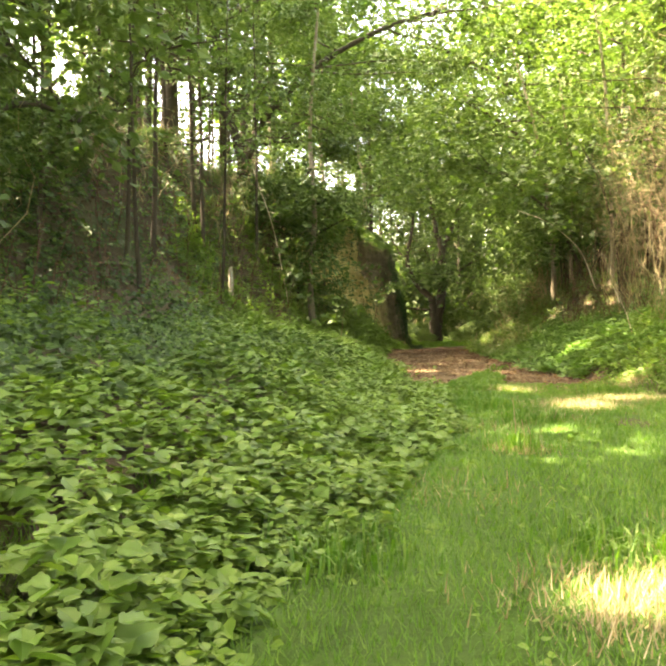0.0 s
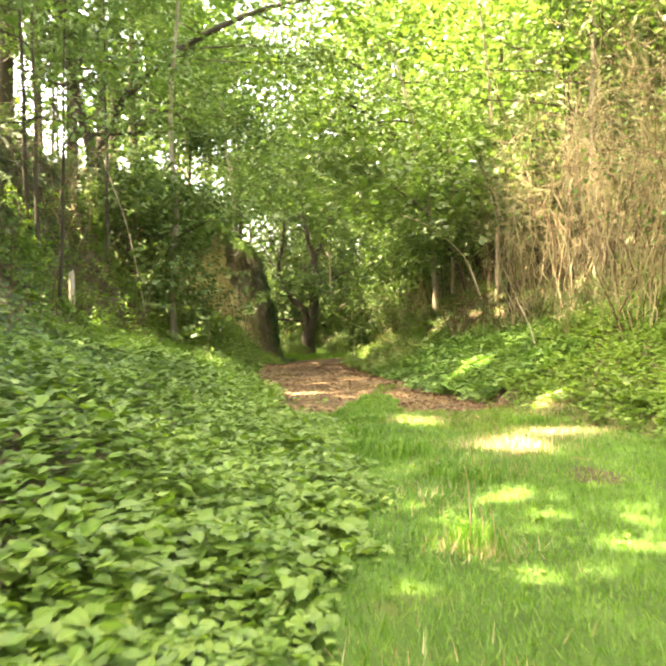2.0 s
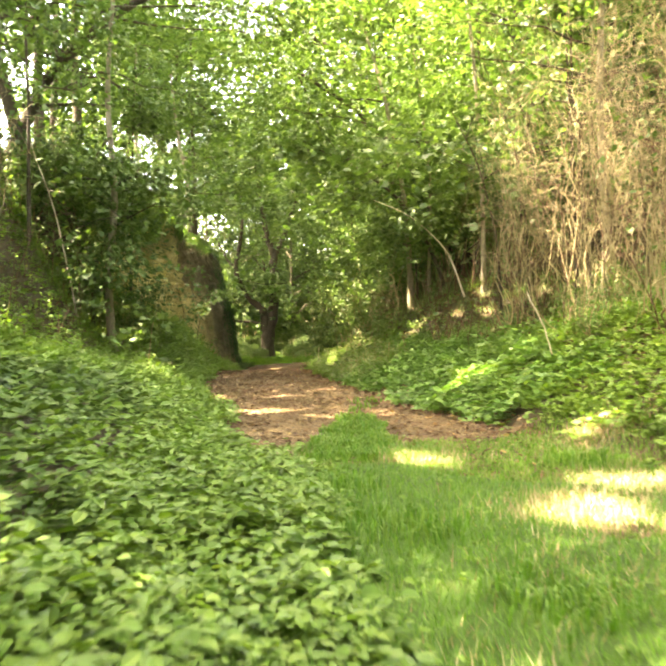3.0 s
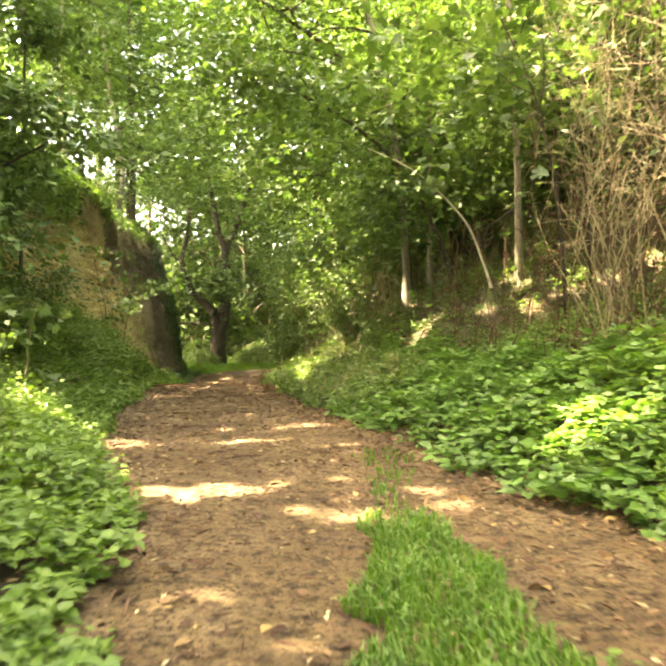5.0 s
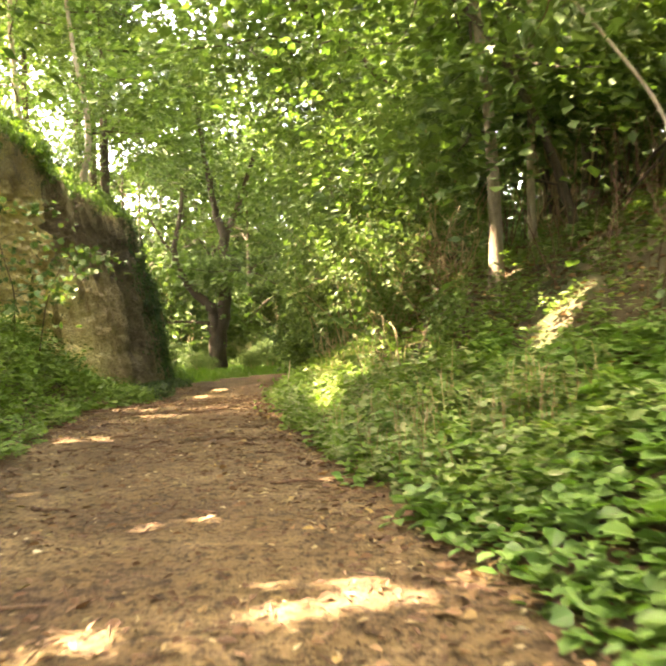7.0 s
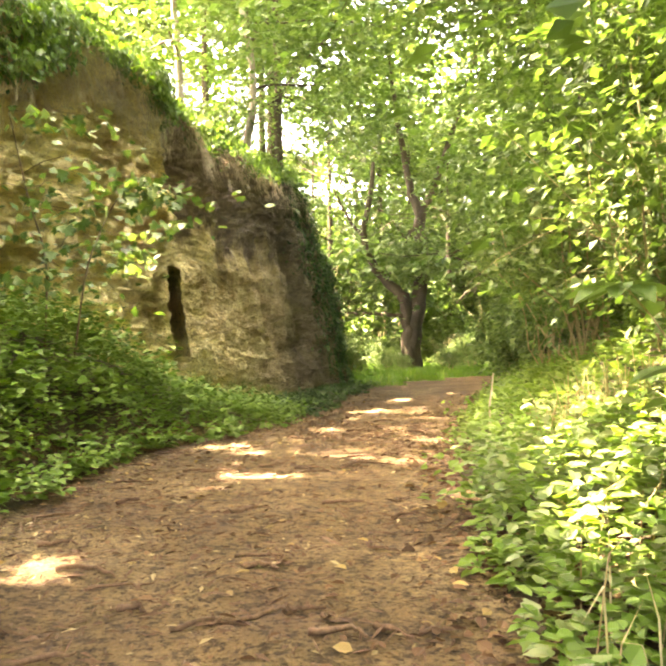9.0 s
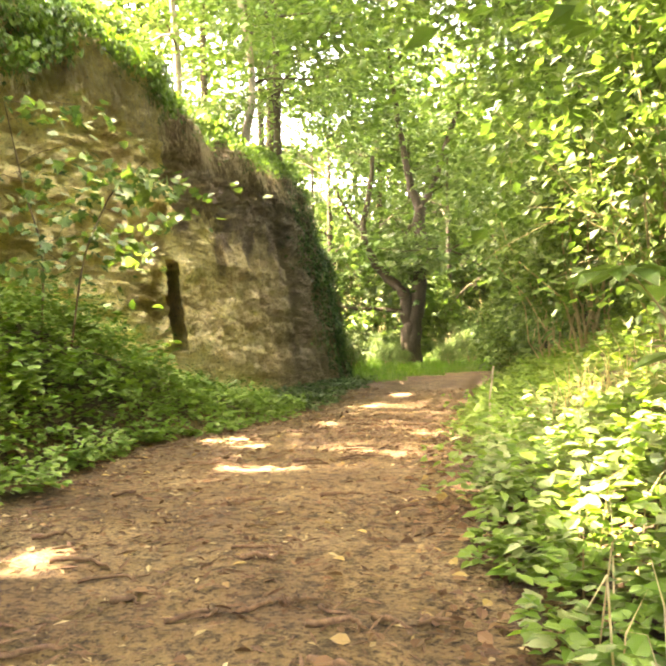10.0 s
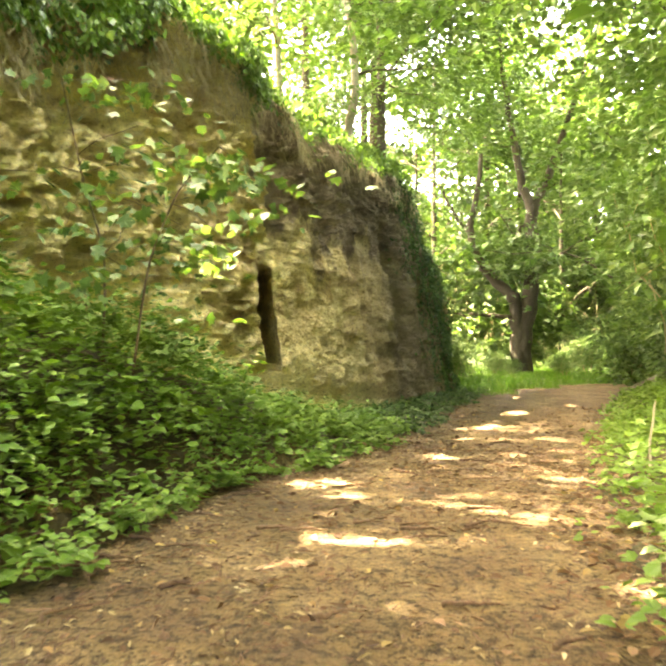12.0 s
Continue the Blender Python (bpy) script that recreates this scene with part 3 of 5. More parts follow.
def tree_kit(seed, tall, girth, bare, spread, clumps, per, leaf, lean=(0, 0), shape=KITE, bark=None, foliage=None, flat=0.35, limbs=12, low=None):
    """A tree's parts: trunk, limbs, and the leaves' places."""
    r = np.random.default_rng(seed)
    top = np.array([lean[0], lean[1], tall])
    trunk = bend((0, 0, -0.4), top, 14, 0.02 * tall / 14, r)
    k = np.linspace(0, 1, 14)
    radii = girth * (1 - 0.86 * k) * (1 + 0.5 * np.exp(-k * 22))
    bark = bark or M_BARK
    kit = {"trunk": array_mesh("trunk", *tube(trunk, radii, 10), bark, True), "limbs": [], "shape": shape, "foliage": foliage or M_LEAF}
    tips = []
    for i in range(limbs):
        h = bare + (0.97 - bare) * (i + r.random()) / limbs
        j = min(int(h * 13), 12)
        a = trunk[j] + (trunk[j + 1] - trunk[j]) * (h * 13 - j)
        reach = spread * (0.55 + 0.6 * r.random()) * (1.0 - 0.55 * max(0, (h - 0.45)) / 0.55)
        ang = i * 2.4 + r.normal() * 0.5
        rise = 0.15 + 0.55 * r.random()
        b = a + np.array([math.cos(ang) * reach, math.sin(ang) * reach, reach * rise])
        line = bend(a, b, 8, 0.05 * reach, r, -0.06 * reach)
        parts = [tube(line[::2] if leaf > 0.4 else line, np.linspace(max(girth * (1 - 0.86 * h) * 0.55, 0.02), 0.012, 4 if leaf > 0.4 else 8), 4)]
        tips += [line[m] for m in (3, 4, 5, 6, 7)]
        for q in range(3):
            m = 3 + int(r.integers(0, 4))
            e = line[m] + r.normal(size=3) * np.array([0.36, 0.36, 0.16]) * reach
            parts.append(tube(bend(line[m], e, 4, 0.03 * reach, r), np.linspace(0.03, 0.008, 4), 3))
            tips += [e, (e + line[m]) / 2]
        kit["limbs"].append(array_mesh("limb", *join_arrays(parts), bark, True))
    tips.append(trunk[-1])
    kit["leaves"] = leaf_places(r, np.array(tips), spread, clumps, per, leaf, flat)
    return kit


def leaf_places(r, tips, spread, clumps, per, leaf, flat):
    pick = tips[r.integers(0, len(tips), clumps)] + r.normal(size=(clumps, 3)) * np.array([0.5, 0.5, 0.3]) * spread * 0.16
    big = r.uniform(0.45, 1.1, clumps) * spread * 0.2
    n = clumps * per
    off = r.normal(size=(clumps, per, 3)) * big[:, None, None] * np.array([1, 1, flat])
    off[..., 2] -= 0.3 * (off[..., 0] ** 2 + off[..., 1] ** 2) / (big[:, None] + 0.1)
    places = (pick[:, None] + off).reshape(n, 3)
    axis = off.reshape(n, 3) * np.array([1, 1, 0.3]) + r.normal(size=(n, 3)) * 0.3 + np.array([0, 0, -0.15])
    up = np.array([0, 0, 1.0]) + r.normal(size=(n, 3)) * 0.42
    return places, axis, up, r.uniform(0.6, 1.25, n) * leaf


def crown_mesh(kit, m):
    """The leaves of a tree that stands at m, without those that the gaps leave out."""
    p, a, u, sz = kit["leaves"]
    w = p @ np.array(m.to_3x3()).T + np.array(m.translation)
    mid = w + (a / np.linalg.norm(a, axis=1, keepdims=True)) @ np.array(m.to_3x3()).T * sz[:, None] * 0.5
    ok = shaded(mid, sz) & (w[:, 2] > land(w[:, 0], w[:, 1]) + 0.05)
    ok &= ~((w[:, 2] < 2.3) & (w[:, 0] > edge_left(w[:, 1]) - 0.2) & (w[:, 0] < edge_right(w[:, 1]) + 0.1) & (w[:, 1] < 46))
    ok &= ~((w[:, 2] < 4.4) & (w[:, 0] > -1.2) & (w[:, 0] < 2.0) & (w[:, 1] < 22.5))
    thin = np.random.default_rng(len(p)).random(len(p)) < 0.82
    ok &= ~((w[:, 2] < 6.6) & (w[:, 0] > 2.6) & (w[:, 0] < 8.6) & (w[:, 1] > 2) & (w[:, 1] < 16.5) & thin)
    ok &= ~((w[:, 2] < land(w[:, 0], w[:, 1]) + 1.4) & (w[:, 0] > 2.4) & (w[:, 0] < 7.2) & (w[:, 1] > 14.5) & (w[:, 1] < 26) & thin)
    return array_mesh("crown", *leaves(p[ok], a[ok], u[ok], sz[ok], kit["shape"]), kit["foliage"])


def plant(name, kit, at, label, category="tree", turn=0.0, scale=1.0, group=""):
    """A tree or bush of its parts, at a place on the ground."""
    ob = holder(name)
    z = at[2] if len(at) > 2 else height(at[0], at[1])
    m = pose(at[0], at[1], z, 0, 0, turn) @ Matrix.Scale(scale, 4)
    if kit.get("trunk"):
        piece("trunk", kit["trunk"], ob)
    for me in kit["limbs"]:
        piece(kit.get("limb_name", "limb"), me, ob)
    piece("crown", crown_mesh(kit, m), ob)
    ob.matrix_basis = m
    return tagged(ob, label, category, group)


def bush_kit(seed, tall, spread, stems, clumps, per, leaf, shape=KITE, foliage=None, bark=None, thick=0.02, flat=0.4, low=0.25):
    """A bush's parts: arching stems from one root, and the leaves' places."""
    r = np.random.default_rng(seed)
    kit = {"trunk": None, "limbs": [], "limb_name": "stem", "shape": shape, "foliage": foliage or M_LEAF_LIGHT}
    tips = []
    for i in range(stems):
        ang = i * 2.4 + r.normal() * 0.4
        reach = spread * r.uniform(0.3, 1.0)
        a = np.array([math.cos(ang), math.sin(ang), 0]) * 0.12 - np.array([0, 0, 0.15])
        b = np.array([math.cos(ang) * reach, math.sin(ang) * reach, tall * r.uniform(0.6, 1.05)])
        line = bend(a, b, 9, 0.04 * tall, r, -0.1 * tall)
        kit["limbs"].append(array_mesh("stem", *tube(line, np.linspace(thick, 0.004, 9), 5), bark or M_TWIG, True))
        tips += [line[m] for m in range(9) if m / 8 > low]
        for q in range(2):
            m = int(r.integers(4, 9))
            tips.append(line[m] + r.normal(size=3) * np.array([0.3, 0.3, 0.2]) * spread)
    kit["leaves"] = leaf_places(r, np.array(tips), spread * 1.6, clumps, per, leaf, flat)
    return kit


WOOD = [
    tree_kit(11, 17, 0.2, 0.3, 5.2, 140, 52, 0.24, foliage=M_LEAF_LIGHT, flat=0.2),
    tree_kit(12, 19, 0.24, 0.36, 5.6, 145, 52, 0.24, (0.8, 0.3), flat=0.2),
    tree_kit(13, 14, 0.15, 0.2, 4.4, 150, 52, 0.195, (-0.5, 0.6), foliage=M_LEAF_LIGHT, flat=0.2),
    tree_kit(14, 12, 0.11, 0.18, 3.6, 145, 52, 0.19, (0.6, -0.4), foliage=M_LEAF_LIGHT, flat=0.2),
    tree_kit(15, 18, 0.24, 0.12, 6.0, 140, 44, 0.44, flat=0.2),
    tree_kit(17, 23, 0.27, 0.52, 6.6, 145, 46, 0.44, flat=0.2),
    tree_kit(16, 15, 0.2, 0.08, 5.5, 140, 44, 0.43, foliage=M_LEAF_LIGHT, flat=0.2),
]
# The last tree here is added to block a sun streak on the bank.
HILL_TREES = [
    (-8.5, 4, 2, 0), (-9.5, 9, 0, 40), (-8.2, 14.5, 3, 80), (-10.5, 18, 1, 10), (-9, 22.5, 2, 200), (-12, 27, 0, 120), (-12.5, 37, 1, 300),
    (-16, 22, 4, 210), (-17, 32, 4, 330), (-9, -3, 6, 260), (-5.6, 3.1, 3, 75), (-10.2, 6.6, 3, 150),
]
SLOPE_TREES = [
    (10.5, 8, 2, 30), (11, 14, 0, 110), (7.5, 19, 2, 240), (9, 24.5, 1, 10), (6.2, 27.5, 2, 130), (8.5, 32, 0, 50), (5.2, 36, 2, 200),
    (9, 41, 1, 280), (5.5, 45, 3, 90), (13, 20, 4, 0), (13.5, 30, 4, 160), (8.8, 1, 1, 300),
]
# Unseen trees behind the camera's start, added only for their shade.
START_SHADE_TREES = [
    (-6, -11, 4, 20), (-10, -8, 6, 100), (-1, -15, 4, 200), (6.5, -12, 4, 300), (11, -6, 6, 60),
]
BEND_TREES = [
    (2.5, 54, 6, 70), (-5, 66, 4, 50), (-2.5, 63, 6, 10), (6, 62, 4, 30), (-11, 66, 6, 130), (-1, 70, 4, 220), (-6, 76, 6, 310), (9, 74, 4, 10),
    (-9.5, 64, 4, 15), (-24, 82, 4, 0), (-17, 84, 6, 70), (-11, 81, 4, 130), (-5, 85, 6, 200), (1, 82, 4, 260), (7, 86, 6, 330), (14, 83, 4, 45), (-19, 56, 4, 180), (-14, 72, 6, 40), (13, 52, 6, 100),
]
CANOPY_TREES = [
    (2.8, 43.5, 5, 75), (-11.5, 57, 5, 120), (-7.5, 71, 5, 0), (2.3, 49, 5, 20), (-9, 50, 5, 200), (-8.6, 8.5, 5, 10), (-12.5, 41, 5, 40),
    (-13, 53, 5, 140), (-11.5, 33, 5, 300), (-8.9, 17.5, 5, 120), (-9.5, -2, 5, 200), (-11.4, -1.2, 5, 190), (-12, 20, 5, 91), (-14, 66.8, 5, 159),
    (9.8, 0.7, 5, 231), (9, 12.8, 5, 22), (8.7, 25.8, 5, 143), (10.1, 38.9, 5, 358), (9.5, 53, 5, 100), (8.7, 64.5, 5, 325),
]
for x, y, k, turn in HILL_TREES + SLOPE_TREES + START_SHADE_TREES + BEND_TREES + CANOPY_TREES:
    plant("tree", WOOD[k], (x, y), "tall broadleaf tree with a dark trunk and green crown", turn=turn, scale=0.9 + 0.25 * ((x * 7.3 + y * 3.1) % 1), group="trees of the wood")

BUSH = [
    bush_kit(31, 3.2, 1.5, 9, 140, 36, 0.118),
    bush_kit(32, 4.2, 1.8, 10, 150, 34, 0.135, foliage=M_LEAF),
    bush_kit(33, 2.2, 1.3, 9, 120, 34, 0.12),
    bush_kit(34, 5.0, 2.6, 9, 170, 26, 0.34, foliage=M_LEAF, low=0.05),
]
SLOPE_BUSHES = [
    (1.75, 21.4, 2, 0, 0.5), (7.6, 12.2, 1, 20, 1), (8.2, 15.8, 1, 90, 1), (7.2, 23, 1, 10, 1.1),
    (9, 20, 1, 0, 1.2), (6.5, 9.5, 0, 30, 0.9), (8.5, 5.5, 1, 60, 1), (7.5, 1.5, 1, 0, 1), (9.8, 17, 3, 0, 1.2),
    (11, 21.5, 3, 90, 1.2), (12, 12, 3, 30, 1.2), (11.5, 25, 3, 40, 1.3), (13, 28.5, 3, 150, 1.4), (9.6, 29.5, 3, 260, 1.2), (12.4, 33, 3, 80, 1.4), (14, 22, 3, 310, 1.4),
    (13, 17, 3, 190, 1.3), (8.6, 21.5, 3, 70, 0.9), (8.2, 25, 3, 130, 1), (10.4, 15, 3, 240, 1), (9.4, 9, 3, 20, 1), (6.3, 28.5, 1, 50, 1), (7.6, 30, 3, 120, 0.9), (6.4, 24.6, 2, 33, 0.6), (5.6, 22.4, 2, 140, 0.45), (4.7, 11, 2, 50, 0.4), (5.6, 11.9, 2, 120, 0.42), (6.4, 11.3, 2, 200, 0.45), (5.2, 13.6, 2, 10, 0.4),
]
ROADSIDE_BUSHES = [
    (4.6, 24.8, 1, 200, 1), (3.2, 26, 0, 240, 1.1), (2.3, 28, 1, 30, 1), (1.7, 30.5, 0, 120, 1.1), (1.9, 33.5, 1, 300, 1.05), (1.5, 36.5, 1, 70, 1),
    (2.6, 39.5, 1, 20, 1.2), (1.9, 43, 1, 140, 1.2), (4.5, 31, 1, 10, 1.2), (5, 40, 1, 90, 1.2), (2, 25, 2, 90, 0.9), (10, 26, 3, 200, 1.1),
]
# The last three bushes are added outside the view to shade the bank.
BANK_BUSHES = [
    (-6.8, 6, 1, 0, 0.6), (-6.7, 8.2, 2, 70, 0.3), (-7.4, 6.1, 2, 215, 0.4), (-7, 1, 1, 0, 1), (-5.2, 0.2, 1, 40, 0.7),
    (-4.9, 2.2, 1, 170, 0.6), (-6, 2.6, 1, 130, 0.7), (-6.4, 4.4, 1, 220, 0.6), (-6.6, -3.5, 0, 90, 1), (-4.4, -0.9, 1, 30, 0.9), (-5.2, 1.2, 1, 140, 1), (-4.0, -2.8, 1, 250, 0.8),
]
HILL_BUSHES = [
    (-7.8, 10.8, 2, 315, 0.4), (-6.6, 15.9, 2, 302, 0.37), (-7.3, 13.3, 2, 57, 0.4), (-9.6, 6, 1, 10, 0.5), (-9.9, 11, 1, 80, 0.55), (-10, 16, 1, 150, 0.5),
    (-9.4, 20.5, 1, 230, 0.5), (-11.5, 8.5, 3, 300, 0.6), (-12, 19, 3, 110, 0.6), (-7.6, 11, 0, 30, 0.8), (-5.4, 20.5, 0, 70, 0.9), (-6.3, 17.8, 2, 10, 1), (-4.9, 21.8, 2, 40, 0.7),
    (-4.7, 19.6, 2, 140, 0.6), (-7.6, 24, 2, 100, 0.8),
]
CREST_BUSHES = [
    (-8.6, 28, 0, 20, 0.7), (-8.4, 32, 2, 200, 0.9), (-8.6, 36, 0, 300, 0.8), (-8, 40, 2, 30, 0.9), (-8.6, 44, 0, 90, 1), (-6.9, 44.6, 2, 20, 1),
    (-6.6, 47.5, 1, 20, 0.9), (-5.6, 49.5, 2, 120, 0.8),
]
BEND_BUSHES = [
    (-18, 77, 3, 20, 2.3), (-11, 75, 3, 110, 2.2), (-4.5, 77, 3, 230, 2.4), (2.5, 75, 3, 300, 2.2), (9, 77, 3, 60, 2.4), (15, 73, 3, 170, 2.3), (-2.6, 59.5, 2, 40, 0.8), (-1.2, 58.2, 2, 200, 0.9), (0.2, 60, 2, 300, 1.0), (-5.6, 59.5, 2, 100, 0.8),
    (-6.4, 61.5, 3, 75, 1.6), (-8.6, 66.5, 3, 210, 1.9),
    (-2, 55.6, 2, 0, 0.5), (-5, 55.8, 2, 70, 0.5), (-4.1, 54.6, 2, 150, 0.35), (0.6, 52, 3, 0, 0.6), (2.6, 48, 3, 60, 0.8), (4.5, 50, 3, 90, 1),
    (-8.5, 60, 3, 10, 0.9), (-6, 64, 3, 200, 1), (-1.5, 62, 3, 30, 1), (3, 58, 3, 80, 1.1), (-13, 57, 3, 0, 1.1), (8, 56, 3, 45, 1.2),
    (-4, 68, 3, 45, 1.3), (2, 68, 3, 120, 1.3), (-10, 68, 3, 0, 1.3), (8, 66, 3, 0, 1.4), (-15, 62, 3, 100, 1.3), (13, 60, 3, 0, 1.4),
]
for x, y, k, turn, sc in SLOPE_BUSHES + ROADSIDE_BUSHES + BANK_BUSHES + HILL_BUSHES + CREST_BUSHES + BEND_BUSHES:
    plant("bush", BUSH[k], (x, y), "leafy green bush in the wood", "bush", turn, sc, "bushes of the wood")

# ---- undergrowth ----


def scatter(n, x0, x1, y0, y1, keep, r):
    x, y = r.uniform(x0, x1, n), r.uniform(y0, y1, n)
    ok = keep(x, y, r)
    return x[ok], y[ok]


def herb_patch(name, label, x, y, mat, low, tall, leaf, per, shape, r, category="plants", lift=0.0, face=(0, 0, 1.0)):
    """Leafy herbs: each stands at a place, with leaves set round its stem."""
    n = len(x)
    z = land(x, y) + lift
    h = r.uniform(low, tall, n) * (0.75 + 0.35 * wave(x, y, 1.9) + 0.3 * wave(x + 5, y, 6.0))
    k = r.uniform(0.2, 1.0, (n, per)) ** 0.6
    ang = r.uniform(0, 2 * np.pi, (n, per))
    lean = r.normal(size=(n, 1, 2)) * 0.18
    out = np.stack([np.cos(ang), np.sin(ang)], -1)
    p = np.empty((n, per, 3))
    p[..., 0] = x[:, None] + lean[..., 0] * h[:, None] * k + out[..., 0] * 0.03
    p[..., 1] = y[:, None] + lean[..., 1] * h[:, None] * k + out[..., 1] * 0.03
    p[..., 2] = z[:, None] + h[:, None] * k
    axis = np.concatenate([out, r.normal(size=(n, per, 1)) * 0.25 + 0.05], -1)
    up = np.array(face) + r.normal(size=(n, per, 3)) * 0.27
    axis = axis - np.array([0, 0, 0.5]) * np.hypot(face[0], face[1])
    size = leaf * r.uniform(0.5, 1.0, (n, per)) * np.where(r.random((n, 1)) < 0.12, 1.45, 1.0) * (1.15 - 0.4 * k)
    me = array_mesh(name, *leaves(p.reshape(-1, 3), axis.reshape(-1, 3), up.reshape(-1, 3), size.ravel(), shape), mat)
    return tagged(piece(name, me), label, category, kind="stuff")


def on_left(x, y, r):
    d = edge_left(y) - x
    return (d > -0.12 + 0.25 * wave(x, y, 2.3)) & (x > np.where(y > 21, -5.0, -5.6 - 0.8 * smooth(y, 10.5, 12.5))) & (d > r.uniform(-0.1, 0.3, len(x)) * 0.5)


def on_right(x, y, r):
    d = x - edge_right(y)
    return d > -0.1 + 0.3 * wave(x, y, 2.1) + r.uniform(-0.1, 0.3, len(x))


r = np.random.default_rng(21)
x, y = scatter(10500, -5.6, 1.2, -6.5, 12, on_left, r)
low_bank = edge_left(y) - x < 1.9 + 0.5 * wave(x, y, 1.2) + 3.0 * smooth(y, 7, 10.5)
x, y = x[low_bank], y[low_bank]
near = (x > -1.2) & (y < 0.4)
herb_patch("nettle_patch", "broad toothed nettle leaves beside the turf", x[near], y[near], M_NETTLE, 0.12, 0.4, 0.125, 7, TOOTHED, r)
x, y = x[~near], y[~near]
# Upper bank plants take the leaf colour that includes tree shade.
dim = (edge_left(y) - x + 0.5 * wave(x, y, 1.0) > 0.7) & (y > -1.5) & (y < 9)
herb_patch("nettle_patch", "dense green nettles and brambles on the bank", x[~dim], y[~dim], M_NETTLE, 0.12, 0.42, 0.115, 8, OVATE, r)
herb_patch("nettle_patch", "dark green brambles of the bank, tree shade in their colour", x[dim], y[dim], M_BRAMBLE_SHADE, 0.12, 0.45, 0.12, 7, LOBED, r)
x, y = scatter(19000, -0.6, 1.7, -6.8, 9.5, lambda x, y, r: (x > edge_left(y) - 0.4) & (x < carpet_edge(y) + 0.22 * wave(x, y, 2.7) + 0.12 * wave(x, y, 7.0) - 0.45 * r.random(len(x)) ** 2), r)
toothed = r.random(len(x)) < 0.35
herb_patch("creeping_herbs", "low creeping broad-leaved herbs spreading over the turf", x[~toothed], y[~toothed], M_NETTLE, 0.04, 0.2, 0.1, 6, OVATE, r)
herb_patch("creeping_herbs", "low toothed dead-nettles spreading over the turf", x[toothed], y[toothed], M_NETTLE, 0.05, 0.26, 0.11, 7, TOOTHED, r)
x, y = scatter(3000, 0.3, 2.6, 16.5, 25, lambda x, y, r: (x - edge_right(y) > -0.12 + 0.15 * wave(x, y, 2.4)) & (x - edge_right(y) < 1.2), r)
# Half of the verge herbs get the sun-paled leaf colour.
pale = r.random(len(x)) < 0.5
herb_patch("verge_herbs", "leafy light green herbs crowding the path edge", x[~pale], y[~pale], M_NETTLE, 0.1, 0.5, 0.1, 8, OVATE, r)
herb_patch("verge_herbs", "broad-leaved weeds at the path edge, whitish sunlight in their colour", x[pale], y[pale], M_SUN_PALE, 0.1, 0.55, 0.11, 7, TOOTHED, r)
x, y = scatter(900, -3.2, 0.9, -6, 5, lambda x, y, r: (x < carpet_edge(y) - 0.25) & (r.random(len(x)) < 0.3 + 0.7 * wave(x + 3, y, 1.4)), r)
herb_patch("tall_nettles", "taller nettle stalks rising out of the low herbs", x, y, M_NETTLE, 0.35, 0.75, 0.1, 14, OVATE, r)
x, y = scatter(1500, 0.3, 2.6, -6.8, 8, lambda x, y, r: (x > carpet_edge(y) - 0.3) & (r.random(len(x)) < 0.35 + 0.5 * wave(x, y, 1.5)), r)
herb_patch("turf_weeds", "small scattered weeds in the turf", x, y, M_NETTLE, 0.02, 0.08, 0.06, 5, BROAD, r)
x, y = scatter(11000, -6.4, 0, 11, 33, on_left, r)
herb_patch("bramble_patch", "green brambles and nettles below the cliff", x, y, M_NETTLE, 0.15, 0.5, 0.11, 8, KITE, r)
x, y = scatter(1150, -5.1, -3.2, 20, 27.5, lambda x, y, r: on_left(x + 0.15, y, r), r)
herb_patch("tall_herbs", "tall nettles and seedlings at the cliff foot", x, y, M_NETTLE, 0.4, 0.85, 0.1, 9, BROAD, r)
x, y = scatter(6000, 1.2, 4.6, 9, 21, lambda x, y, r: on_right(x, y, r) & (x - edge_right(y) < 1.9 + 0.35 * wave(x, y, 1.3)), r)
herb_patch("ground_ivy", "dense broad-leaved herbs beside the path", x, y, M_SLOPE, 0.08, 0.3, 0.14, 5, BROAD, r)
x, y = scatter(10000, 0.3, 8.5, -5, 21, lambda x, y, r: on_right(x, y, r) & (r.random(len(x)) > smooth(y, 12.5, 14.5) * smooth(x - edge_right(y) + 0.3 * wave(x, y, 1.1), 1.6, 2.4)), r)
fore = y < 11.5
herb_patch("slope_herbs", "low light green herbs on the open slope", x[fore], y[fore], M_NETTLE, 0.05, 0.24, 0.11, 6, BROAD, r)
x, y = x[~fore], y[~fore]
herb_patch("ground_ivy", "low broad-leaved herbs on the slope", x, y, M_SLOPE, 0.06, 0.26, 0.12, 7, BROAD, r)
x, y = scatter(8000, -0.3, 6, 19, 40, lambda x, y, r: on_right(x, y, r) & (np.hypot((x - 3.0) / 0.6, (y - 20.0) / 0.7) > 1) & ((y > 27) | (r.random(len(x)) > smooth(x - edge_right(y), 1.7, 2.6))), r)
herb_patch("herb_slope", "sunlit broad-leaved herbs beside the path", x, y, M_NETTLE, 0.1, 0.45, 0.105, 7, BROAD, r)


